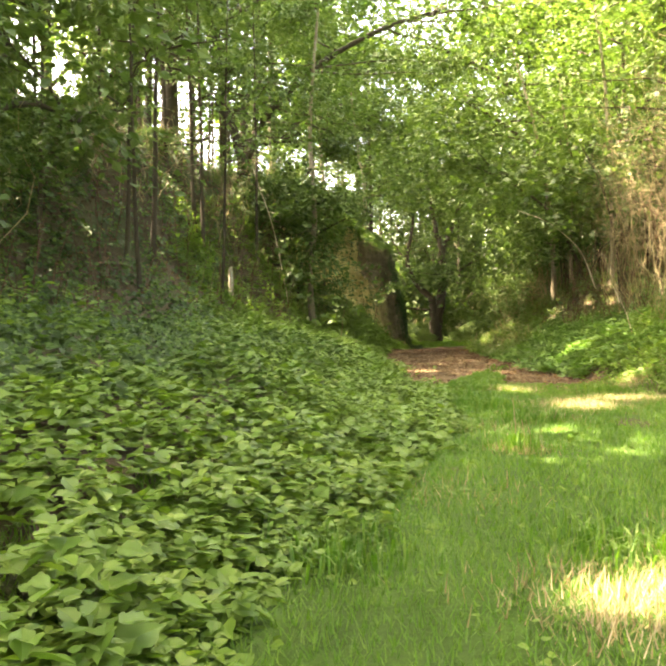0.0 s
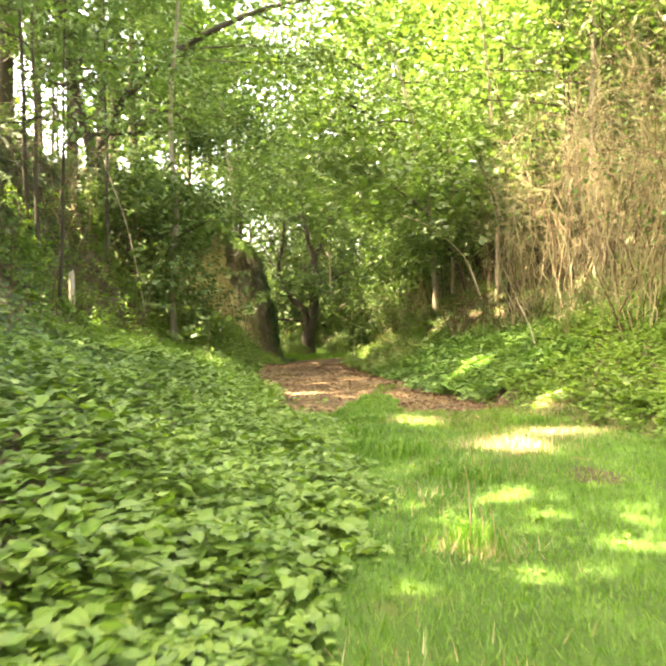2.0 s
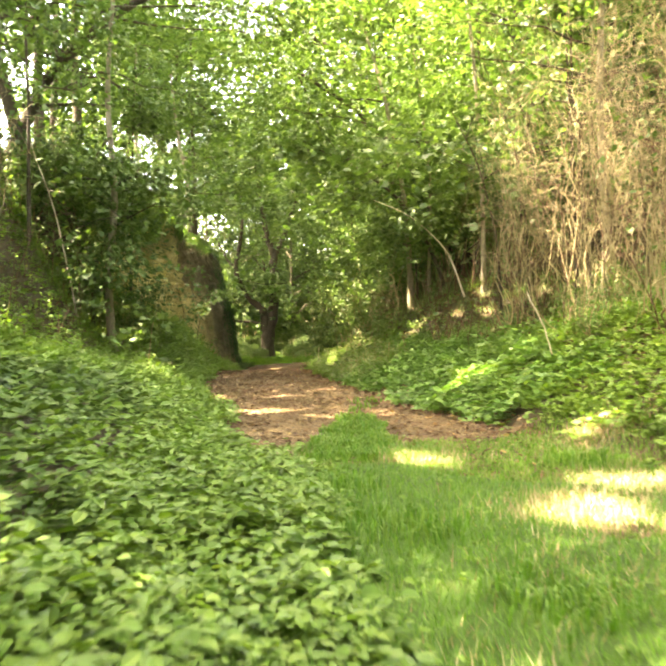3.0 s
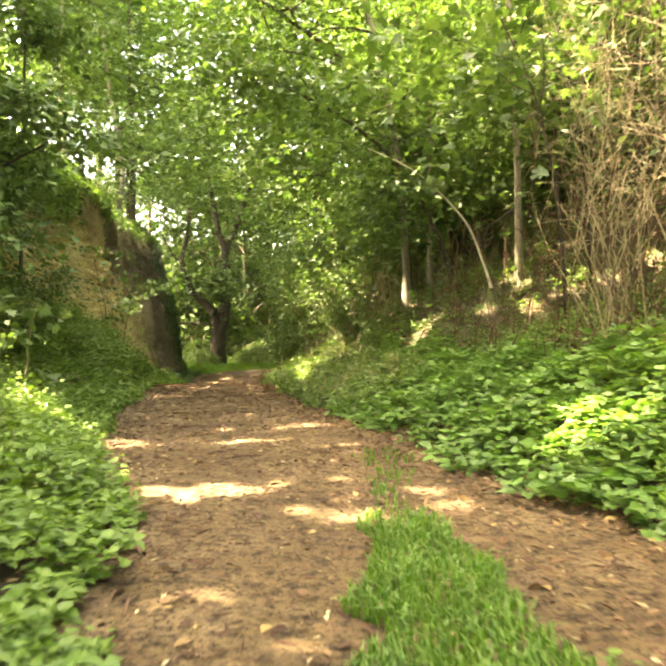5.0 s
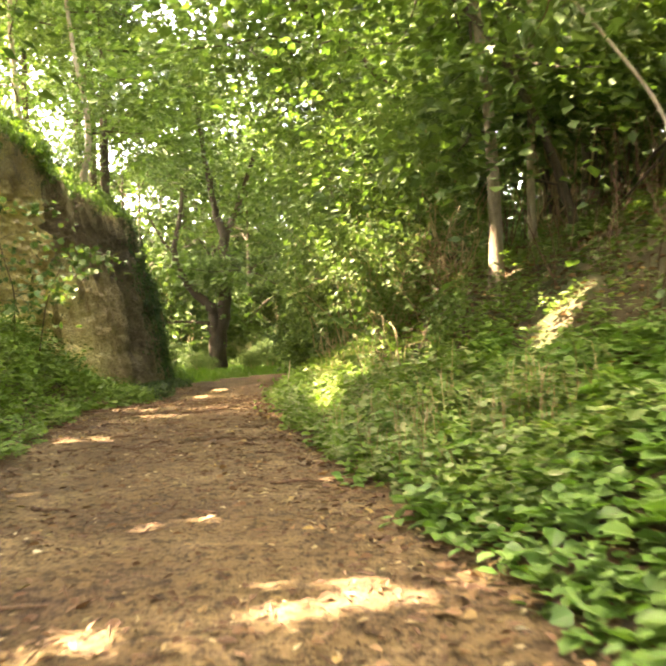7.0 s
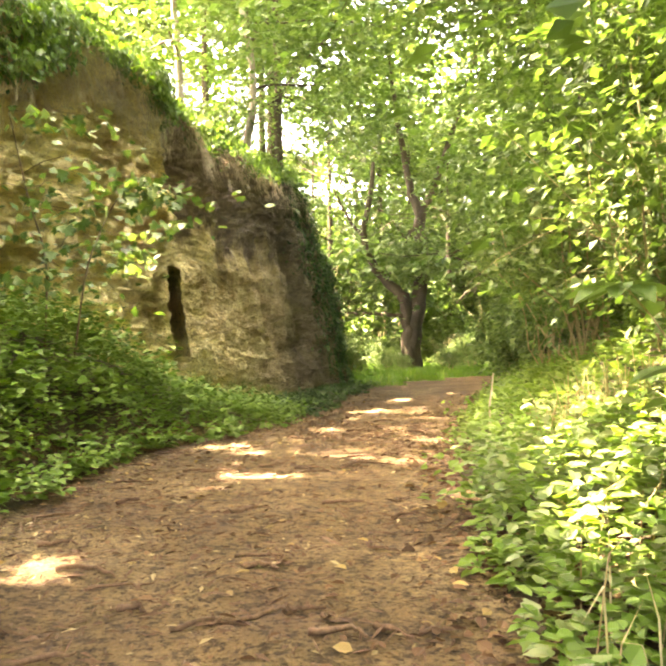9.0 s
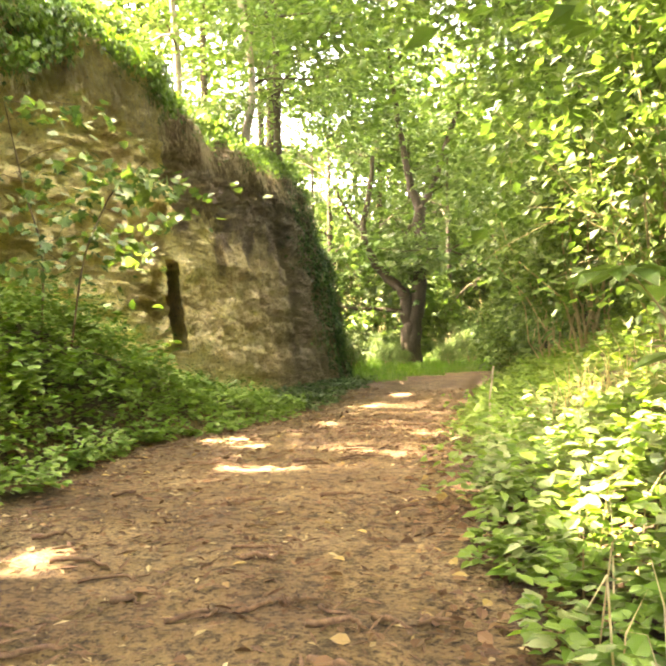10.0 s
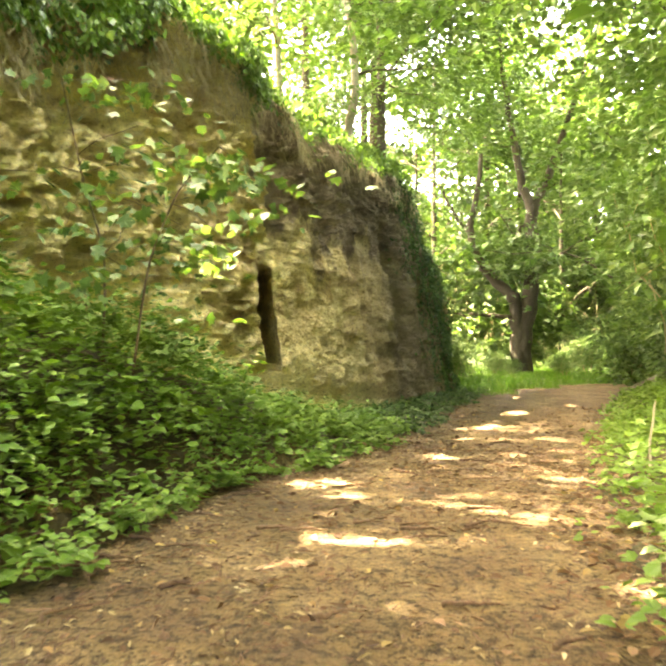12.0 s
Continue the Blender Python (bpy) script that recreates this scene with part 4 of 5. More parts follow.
def grass(name, label, x, y, low, tall, r, mat=None, width=0.006, lift=0.0, simple=False):
    n = len(x)
    z = land(x, y) + lift
    h = r.uniform(low, tall, n)
    ang = r.uniform(0, 2 * np.pi, n)
    d = np.stack([np.cos(ang), np.sin(ang), 0 * ang], -1)
    sd = np.stack([-np.sin(ang), np.cos(ang), 0 * ang], -1) * width
    b = np.stack([x, y, z - 0.01], -1)
    bendy = r.uniform(0.3, 1.2, n)[:, None]
    m = b + np.array([0, 0, 1.0]) * h[:, None] * 0.6 + d * h[:, None] * 0.2 * bendy
    t = b + np.array([0, 0, 1.0]) * h[:, None] * (1 - 0.3 * bendy) + d * h[:, None] * 0.75 * bendy
    if simple:
        co = np.stack([b - sd, b + sd, t], 1).reshape(-1, 3)
        return tagged(piece(name, array_mesh(name, co, np.arange(3 * n).reshape(-1, 3), mat or M_GRASS)), label, "grass", kind="stuff")
    co = np.stack([b - sd, b + sd, m + sd * 0.8, m - sd * 0.8, t], 1).reshape(-1, 3)
    i = (np.arange(n) * 5)[:, None]
    f = np.concatenate([i + np.array([[0, 1, 2]]), i + np.array([[0, 2, 3]]), i + np.array([[3, 2, 4]])])
    return tagged(piece(name, array_mesh(name, co, f, mat or M_GRASS)), label, "grass", kind="stuff")


def on_strip(x, y, r):
    mid = np.interp(y, [4, 8, 10.5, 13.5], [1.65, 1.15, 1.22, 1.5])
    wide = np.interp(y, [4, 8, 10.0, 10.7, 13], [1.6, 0.5, 0.3, 0.2, 0.3])
    return (np.abs(x - mid) < wide * (0.8 + 0.4 * wave(x, y, 3.0))) & (r.random(len(x)) < 0.9 - 0.84 * smooth(y, 9.6, 10.8))


def open_meadow(x, y, r):
    d = np.minimum(x - edge_left(y), edge_right(y) - x)
    bare = np.exp(-((x - track(y)) / 0.42) ** 2) * (0.75 - 0.35 * smooth(y, 4, 6)) * smooth(wave(x, y, 2.2), -0.6, 0.5)
    return (d > -0.75 + 0.2 * wave(x, y, 3)) & (y < 7.4 + 0.8 * wave(x, y, 1.1) + 1.2 * smooth(x, 2.2, 3.2)) & (r.random(len(x)) < 0.95 - bare)


x, y = scatter(4200, 2.4, 7.0, 3, 13.5, lambda x, y, r: x - edge_right(y) > 0.3, r)
herb_patch("slope_herbs", "pale green weeds filling the open slope", x, y, M_NETTLE, 0.06, 0.3, 0.11, 6, OVATE, r)
x, y = scatter(5200, 2.6, 8.5, 13.5, 26, lambda x, y, r: (x - edge_right(y) > 1.6) & (r.random(len(x)) < 0.45 + 0.6 * wave(x, y, 1.6)), r)
herb_patch("slope_brambles", "straggling yellow-green brambles among dry leaves", x, y, M_LEAF_LIGHT, 0.1, 0.55, 0.095, 7, OVATE, r)
x, y = scatter(3800, 2.6, 7.5, 14, 24, lambda x, y, r: (x - edge_right(y) > 1.5) & (x - edge_right(y) < 4.6) & (np.hypot((x - 3.0) / 0.5, (y - 20.0) / 0.6) > 1) & (r.random(len(x)) < 0.5 + 0.6 * wave(x + 2, y, 1.9)), r)
herb_patch("slope_seedlings", "light green seedlings and ivy on the wooded slope", x, y, M_CREST, 0.05, 0.35, 0.1, 6, KITE, r)
x, y = scatter(240000, -0.8, 7, -7, 9.5, open_meadow, r)
grass("meadow_grass", "short bright green grass", x, y, 0.03, 0.1, r, width=0.0045, lift=0.025, simple=True)
x, y = scatter(42000, 0.2, 2.7, 6.5, 13.5, on_strip, r)
grass("grass_strip", "tuft of bright green grass between the wheel tracks", x, y, 0.04, 0.14, r, width=0.008, lift=0.012)
x, y = scatter(30000, -7, 0, 41, 62, lambda x, y, r: (x < edge_left(y) + 0.5 + 0.8 * wave(x, y, 1.2)) & (y > 43 + 1.5 * wave(x, y, 0.8)) & (r.random(len(x)) < smooth(y, 41, 46)), r)
grass("verge_grass", "green grass verge at the foot of the cliff", x, y, 0.08, 0.32, r, width=0.012, simple=True)
x, y = scatter(2600, 0.7, 2.6, 17.5, 25, lambda x, y, r: (x - edge_right(y) > 0.0) & (x - edge_right(y) < 1.3) & (r.random(len(x)) < 0.3 + 0.7 * wave(x, y, 1.7)), r)
grass("dead_grass", "dry straw stalks among the herbs of the verge", x, y, 0.3, 0.75, r, M_STRAW, 0.004)
x, y = scatter(3500, -5.4, -2.4, 30, 45, lambda x, y, r: (x < edge_left(y) - 0.1 + 0.35 * wave(x, y, 1.6)) & (x > -5.3), r)
herb_patch("foot_ivy", "low dark ivy at the cliff foot", x, y, M_IVY, 0.04, 0.2, 0.11, 7, KITE, r)
x, y = scatter(12000, -4.4, 0.8, 9, 30.5, lambda x, y, r: (edge_left(y) - x > -0.18 + 0.2 * wave(x, y, 2.6)) & (edge_left(y) - x < 0.5), r)
herb_patch("edge_herbs", "leafy herbs spilling over the path edge", x, y, M_NETTLE, 0.08, 0.36, 0.1, 8, BROAD, r)


for i, (tx, ty, wide, n, tall) in enumerate([(1.72, 0.55, 0.13, 110, 0.3), (1.3, 3.9, 0.4, 500, 0.2), (1.9, 2.6, 0.3, 350, 0.18), (0.9, 5.2, 0.35, 420, 0.2), (2.2, -2.2, 0.35, 450, 0.2), (0.9, -2.6, 0.3, 350, 0.2), (3.0, 6.2, 0.3, 300, 0.22), (0.7, 1.5, 0.3, 320, 0.18)]):
    x, y = r.normal(tx, wide * 0.6, n), r.normal(ty, wide * 0.6, n)
    tuft = grass("grass_tuft", "tuft of longer pale green grass", x, y, 0.06, tall, r, lift=0.02)
    tagged(tuft, category="grass tuft", group="grass tufts")

# Dry straw, massed at the meadow gaps so that the sun spots look paler.
for i, (tx, ty, wide, n) in enumerate([(2.15, -3.0, 0.4, 1500), (2.75, -2.5, 0.5, 2000), (1.7, 6.6, 0.35, 900), (2.5, 4.35, 0.5, 1600), (3.2, 5.2, 0.45, 1400), (3.6, 7.4, 0.45, 1200), (1.72, 0.55, 0.2, 350), (1.3, -1.2, 0.5, 200), (1.5, 1.9, 0.5, 200), (2.1, 3.0, 0.5, 250)]):
    x, y = r.normal(tx, wide * 0.6, n), r.normal(ty, wide * 0.6, n)
    dry = grass("dry_grass_patch", "flattened pale straw in the turf, thickest to pale its sun spots", x, y, 0.03, 0.13, r, M_STRAW, 0.004, 0.03, True)
    tagged(dry, category="dry grass", group="dry grass patches")


def litter(name, label, n, x0, x1, y0, y1, keep, small, large, mat, shape, r, lift=0.02):
    x, y = scatter(n, x0, x1, y0, y1, keep, r)
    n = len(x)
    ang = r.uniform(0, 6.28, n)
    axis = np.stack([np.cos(ang), np.sin(ang), r.normal(size=n) * 0.2], -1)
    up = np.array([0, 0, 1.0]) + r.normal(size=(n, 3)) * 0.35
    me = array_mesh(name, *leaves(np.stack([x, y, land(x, y) + lift + 0.012 * r.random(n)], -1), axis, up, r.uniform(small, large, n), shape), mat)
    return tagged(piece(name, me), label, "leaf litter", kind="stuff")


def on_path(x, y, r):
    return (x > edge_left(y) - 0.3) & (x < edge_right(y) + 0.4) & (r.random(len(x)) < 0.55 + 0.45 * wave(x, y, 1.4) + 0.3 * (np.abs(x - (edge_left(y) + edge_right(y)) / 2) > 1.1))


litter("leaf_litter", "dry brown fallen leaves on the path", 15000, -4, 3.2, 5, 40, on_path, 0.025, 0.085, M_DRY, OVATE, r)
litter("bark_chips", "small dark chips and broken twigs on the path", 34000, -4, 3.2, 6, 34, on_path, 0.025, 0.085, M_TWIG_DARK, NARROW, r)
litter("wood_bits", "short dark broken twigs and bark on the path", 11000, -4, 3.2, 6, 31, on_path, 0.04, 0.15, M_TWIG_DARK, SPINDLE, r)
litter("straw_litter", "pale bits of straw and split twigs on the path", 7000, -4, 3.2, 6, 34, on_path, 0.02, 0.08, M_STRAW, NARROW, r)
litter("slope_litter", "dry leaves lying on the steep bank", 4000, -9, -4.2, -3, 23, lambda x, y, r: x < 0, 0.05, 0.12, M_DRY, OVATE, r, 0.03)
litter("slope_litter", "dry leaves lying at the foot of the slope", 6000, -0.5, 3.2, 8, 27, lambda x, y, r: (x > edge_right(y) - 0.45) & (x < edge_right(y) + 0.9), 0.04, 0.09, M_DRY, OVATE, r, 0.035)
litter("slope_litter", "dry leaves lying under the trees of the slope", 15000, 2, 9.5, 9, 30, lambda x, y, r: x > edge_right(y) + 1.2, 0.05, 0.11, M_DRY, OVATE, r, 0.03)

# ---- plants on the cliff ----
span = U < 0.985
r = np.random.default_rng(41)


def on_cliff(weight, n):
    """Places on the face, picked by weight."""
    w = (weight * span)[:-1, :-1].ravel()
    i = r.choice(len(w), n, p=w / w.sum())
    a, b = np.unravel_index(i, (U.shape[0] - 1, U.shape[1] - 1))
    f, g = r.random(n), r.random(n)

    def at(A):
        return A[a, b] * (1 - f) * (1 - g) + A[a + 1, b] * f * (1 - g) + A[a, b + 1] * (1 - f) * g + A[a + 1, b + 1] * f * g
    return np.stack([at(CX), at(CY), at(CZ)], -1)


patch = rubble(CY, CZ, 0.9, 1.0)
ivy_line = np.interp(CY, [20, 26, 28, 29.6, 31, 33, 38, 44], [4.0, 4.15, 4.5, 5.1, 4.9, 4.8, 5.1, 4.4]) + 0.5 * patch
w_ivy = 0.35 * (0.25 + 0.75 * smooth(CY, 30, 32)) * smooth(CZ - ivy_line, -0.1, 0.35) + 1.3 * smooth(CY + 0.45 * CZ + 1.2 * patch, 41.0, 42.8) * (V > 0.04) + 0.5 * (turn > 0)
out = np.array([1.0, 0.1, 0.2])


def ivy(label, weight, n, mat, small, large, depth):
    """Ivy leaves lying like tiles on the face."""
    p = on_cliff(weight, n)
    axis = np.array([0.35, 0, -1.0]) + r.normal(size=p.shape) * 0.5
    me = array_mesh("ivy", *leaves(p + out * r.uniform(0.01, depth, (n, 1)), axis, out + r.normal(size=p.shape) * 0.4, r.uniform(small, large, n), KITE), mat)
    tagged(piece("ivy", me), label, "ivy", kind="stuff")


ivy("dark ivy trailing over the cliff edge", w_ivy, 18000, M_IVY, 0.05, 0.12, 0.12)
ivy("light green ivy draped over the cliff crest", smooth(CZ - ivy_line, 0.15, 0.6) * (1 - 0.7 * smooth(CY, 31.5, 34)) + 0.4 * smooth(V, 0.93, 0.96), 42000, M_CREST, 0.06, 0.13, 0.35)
p = on_cliff(smooth(V, 0.95, 0.98) + 0.05 * smooth(V + 0.1 * patch, 0.86, 0.95), 11000)
axis = np.array([0.7, -0.1, 0.5]) + r.normal(size=p.shape) * 0.5
me = array_mesh("crest_plants", *leaves(p + r.normal(size=p.shape) * np.array([0.12, 0.1, 0.08]) + np.array([0.05, 0, 0.1]), axis, np.array([0.2, 0, 1.0]) + r.normal(size=p.shape) * 0.4, r.uniform(0.08, 0.2, len(p)), OVATE), M_LEAF_LIGHT)
tagged(piece("crest_plants", me), "sunlit low plants along the cliff crest", "plants", kind="stuff")
# dry roots and grass hanging from the crest
p = on_cliff(smooth(CZ - ivy_line + 0.4 * patch, -0.5, 0.1) * (1 - 0.8 * smooth(CZ - ivy_line, 0.3, 0.8)), 9000)
n = len(p)
lean = np.stack([r.uniform(0.05, 0.4, n), r.normal(size=n) * 0.6, -r.uniform(0.3, 1.0, n)], -1)
ln = (0.15 + 0.65 * r.random(n) ** 2)[:, None]
side = np.array([[0.0, 1.0, 0.0]]) * r.uniform(0.003, 0.009, (n, 1))
a0, a1 = p + np.array([0.06, 0, 0.05]), p + np.array([0.1, 0, 0]) + lean * ln * 0.5
a2 = p + np.array([0.05, 0, 0]) + lean * ln + r.normal(size=p.shape) * 0.05
co = np.stack([a0 - side, a0 + side, a1 + side, a1 - side, a2], 1).reshape(-1, 3)
i = (np.arange(n) * 5)[:, None]
me = array_mesh("hanging_roots", co, np.concatenate([i + [[0, 1, 2]], i + [[0, 2, 3]], i + [[3, 2, 4]]]), M_STRAW)
tagged(piece("hanging_roots", me), "dry roots and dead grass hanging from the crest", "roots", kind="stuff")
x, y = scatter(16000, -9.5, -6.2, 21, 46, lambda x, y, r: x < -6.3 + 0.4 * wave(x, y, 2), r)
grass("crest_grass", "sunlit long grass on the cliff top", x, y, 0.15, 0.5, r, width=0.014)
x, y = scatter(5000, -9.5, -6.6, 21, 46, lambda x, y, r: x < 0, r)
herb_patch("crest_herbs", "light green herbs on the cliff top", x, y, M_LEAF_LIGHT, 0.15, 0.6, 0.15, 5, KITE, r)
x, y = scatter(27000, -9.5, -0.8, -6, 22, lambda x, y, r: (edge_left(y) - x > np.where(y < 10, 1.5, 4.0)) & (r.random(len(x)) < 0.75 + 0.4 * wave(x, y, 1.2)), r)
high = (r.random(len(x)) < 0.3 + 0.35 * wave(x, y, 0.9))
herb_patch("bank_ivy", "dark ivy covering the steep bank", x[~high], y[~high], M_IVY, 0.04, 0.22, 0.15, 4, KITE, r, face=(0.7, -0.5, 0.6))
# Seedlings share the bramble colour, darkened for canopy shade.
herb_patch("bank_seedlings", "green seedlings and bramble shoots on the steep bank", x[high], y[high], M_BRAMBLE_SHADE, 0.06, 0.34, 0.11, 5, OVATE, r, face=(0.5, -0.4, 0.8))

# ---- the great tree at the bend ----
big = holder("old_tree", (-3.75, 57.0, height(-3.75, 57.0)))
tagged(big, "old broadleaf tree with forked mossy trunk", "tree")
r = np.random.default_rng(51)
L = lambda *pts: np.array(pts, float)


def spline(points, steps=14):
    """A smooth line through points."""
    p = np.asarray(points, float)
    t = np.linspace(0, 1, len(p))
    q = np.linspace(0, 1, steps)
    out = np.stack([np.interp(q, t, p[:, k]) for k in range(3)], -1)
    for _ in range(2):
        out[1:-1] = (out[:-2] + 2 * out[1:-1] + out[2:]) / 4
    return out


OLD_LOW = [
    ("trunk", [(-0.25, 0, -0.4), (-0.2, 0, 1.2), (-0.02, 0, 2.6), (0.28, 0, 3.8), (0.34, 0, 5.4), (0.24, 0, 7.5)], 0.46, 0.29),
    ("trunk", [(-0.32, -0.08, -0.4), (-0.34, -0.12, 1.4), (-0.38, -0.15, 2.7), (-0.55, -0.15, 3.7)], 0.38, 0.27),
    ("limb", [(-0.5, -0.15, 3.4), (-1.1, -0.2, 4.0), (-1.9, -0.3, 4.8), (-2.35, -0.4, 5.8), (-2.55, -0.4, 6.8), (-2.1, -0.3, 8.2), (-1.9, -0.2, 10.2)], 0.27, 0.1),
    ("limb", [(-0.4, -0.2, 2.6), (-1.3, -0.3, 2.7), (-2.4, -0.4, 2.75), (-4.0, -0.6, 2.95)], 0.11, 0.06),
]
OLD_HIGH = [
    ("limb", [(0.2, 0, 7.3), (0.05, 0, 8.2), (-0.35, 0, 9.4), (-0.8, 0, 12), (-1.2, 0, 16)], 0.25, 0.09),
    ("limb", [(0.25, 0, 7.3), (0.55, 0, 8.1), (0.95, 0, 9.0), (1.4, 0, 10.2), (2.4, 0.2, 13), (3.2, 0.3, 16)], 0.25, 0.08),
    ("limb", [(-1.7, -0.3, 4.6), (-1.0, -0.5, 5.2), (-0.7, -0.6, 5.7)], 0.07, 0.03),
    ("limb", [(-2.5, -0.4, 6.6), (-3.2, -0.4, 7.4), (-3.9, -0.4, 8.8)], 0.09, 0.04),
    ("limb", [(0.1, -0.1, 7.0), (-0.35, -0.3, 6.6), (-0.4, -0.4, 5.9)], 0.06, 0.03),
]
tips = []
for nm, pts, r0, r1 in OLD_LOW + OLD_HIGH:
    line = spline(pts, 16) + r.normal(size=(16, 3)) * 0.04
    rad = np.linspace(r0, r1, 16)
    if nm == "trunk":
        rad = rad * (1 + 0.35 * np.exp(-np.linspace(0, 1, 16) * 9))
    piece(nm, array_mesh(nm, *tube(line, rad, 12), M_BARK, True), big)
    if nm == "limb":
        tips += list(line[5:])
tips = np.concatenate([np.array(tips), r.normal(size=(90, 3)) * np.array([4.6, 3.2, 4.4]) + np.array([-0.6, 0.6, 14.2]), np.stack([r.normal(size=12) * 0.5, r.uniform(-1.0, -0.5, 12), r.uniform(4.8, 8.6, 12)], -1)])
kit = {"leaves": leaf_places(r, tips, 6.0, 480, 66, 0.24, 0.3), "shape": KITE, "foliage": M_LEAF_LIGHT}
q = kit["leaves"][0]
sprays = (np.abs(q[:, 0] - 0.2) < 1.1) & (np.abs(q[:, 2] - 5.2) < 1.0)
open_side = (q[:, 1] < 0.8) & (np.abs(q[:, 0] + 1) < 5.0) & (q[:, 2] < 11) & ~sprays & (r.random(len(q)) < 0.94)
kit["leaves"] = tuple(a[(q[:, 2] > 1.2) & ~open_side] for a in kit["leaves"])
piece("crown", crown_mesh(kit, Matrix.Translation(big.location)), big)

# ---- trees that stand out ----


def stem_tree(name, label, line, r0, r1, tips_spread, clumps, per, leaf, bark, foliage, seed, shape=KITE, from_=0.35, category="tree", sprays=6, flat=0.3, group=""):
    """A tree whose trunk follows a given line, with leaf sprays along its upper part."""
    rr = np.random.default_rng(seed)
    line = spline(line, 18)
    base = line[0].copy()
    ob = holder(name, base)
    line = line - base
    piece("trunk", array_mesh("trunk", *tube(line, np.linspace(r0, r1, 18) * (1 + 0.4 * np.exp(-np.arange(18) * 1.2)), 9), bark, True), ob)
    tips = []
    for i in range(sprays):
        m = int(rr.integers(int(17 * from_), 18))
        e = line[m] + rr.normal(size=3) * np.array([1, 1, 0.35]) * tips_spread
        br = bend(line[m], e, 6, 0.04 * tips_spread, rr, -0.05 * tips_spread)
        piece("limb", array_mesh("limb", *tube(br, np.linspace(r1 * 0.8, min(0.005, r1 * 0.4), 6), 5), M_BARK if bark in (M_BARK_LIGHT, M_BARK) else M_TWIG_DARK, True), ob)
        tips += list(br[2:])
    tips.append(line[-1])
    k = {"leaves": leaf_places(rr, np.array(tips), tips_spread * 2.2, clumps, per, leaf, flat), "shape": shape, "foliage": foliage}
    piece("crown", crown_mesh(k, Matrix.Translation(base)), ob)
    return tagged(ob, label, category, group)


def on(x, y, *rest):
    """A line from the ground at x, y on."""
    return [(x, y, height(x, y) - 0.15), *rest]


stem_tree("slender_tree", "slender crooked tree rooted on the cliff crest", [(-6.9, 41.0, 6.0), (-7.05, 41.0, 6.9), (-6.75, 41.0, 8.0), (-6.8, 41, 9.6), (-7.25, 41, 11.5), (-7.6, 41, 15)], 0.15, 0.06, 2.6, 90, 34, 0.2, M_BARK_LIGHT, M_LEAF_LIGHT, 61, from_=0.5)
stem_tree("dark_tree", "straight dark trunk on the cliff top", [(-7.05, 44.5, 5.0), (-7.0, 44.5, 9), (-7.1, 44.5, 14), (-7.15, 44.5, 18)], 0.17, 0.06, 3.4, 210, 34, 0.25, M_BARK, M_LEAF, 62, from_=0.4, sprays=8)
stem_tree("dark_tree", "straight dark trunk on the cliff top", [(-7.9, 47.5, 3.6), (-7.85, 47.5, 9), (-7.8, 47.5, 17)], 0.14, 0.05, 3.4, 210, 34, 0.25, M_BARK, M_LEAF, 63, from_=0.4, sprays=8)
stem_tree("pale_tree", "pale sunlit trunk on the hill", [(-9.6, 42, 5.8), (-9.5, 42, 9), (-9.8, 42, 13), (-9.6, 42, 17)], 0.16, 0.06, 3.0, 90, 34, 0.22, M_BARK_LIGHT, M_LEAF_LIGHT, 64, from_=0.45)
stem_tree("ivy_clad_tree", "leaning tree clad in dark ivy", [(-6.4, 18.5, 4.6), (-6.7, 18.5, 6.0), (-7.3, 18.7, 8.0), (-7.9, 19, 10.5), (-8.2, 19, 14)], 0.2, 0.08, 2.4, 110, 34, 0.18, M_BARK, M_IVY, 65, from_=0.15, sprays=9)
stem_tree("mossy_tree", "mossy trunk with layered light leaf sprays", on(-4.3, 18, (-4.45, 18, 2.6), (-4.2, 18, 4.4), (-4.5, 18.2, 7), (-4.2, 18.4, 11)), 0.11, 0.045, 1.5, 190, 34, 0.15, M_BARK_LIGHT, M_LEAF_LIGHT, 67, from_=0.22, sprays=11, flat=0.16)
stem_tree("pale_sapling", "sapling with a pale sunlit foot on the slope", on(3.2, 23.0, (3.2, 23, 3.0), (3.1, 23, 5.0), (2.6, 23.2, 8), (1.8, 23.5, 11)), 0.1, 0.04, 2.6, 150, 34, 0.18, M_BARK_LIGHT, M_LEAF, 67, from_=0.3, sprays=10, flat=0.18)
stem_tree("pale_sapling", "thin sapling beside its pale neighbour", on(3.85, 23.4, (3.8, 23.4, 3.0), (3.9, 23.4, 6), (3.4, 23.6, 10)), 0.07, 0.03, 2.2, 110, 34, 0.18, M_BARK_LIGHT, M_LEAF, 68, from_=0.35, sprays=8, flat=0.18)
stem_tree("pale_tree", "pale barked tree lit by the sun on the slope", on(4.72, 19.4, (4.72, 19.4, 3.2), (4.7, 19.4, 5.2), (4.5, 19.5, 9), (3.9, 19.7, 13)), 0.075, 0.035, 3.0, 170, 34, 0.2, M_BARK_LIGHT, M_LEAF, 69, from_=0.35, sprays=11, flat=0.18)
stem_tree("pale_tree", "pale barked tree among dry canes", on(6.2, 14.7, (6.25, 14.7, 3.2), (6.1, 14.7, 5.5), (6.3, 14.9, 9), (6.0, 15, 12)), 0.1, 0.04, 2.8, 120, 34, 0.18, M_BARK_LIGHT, M_LEAF_LIGHT, 70, from_=0.45, sprays=9, flat=0.2)
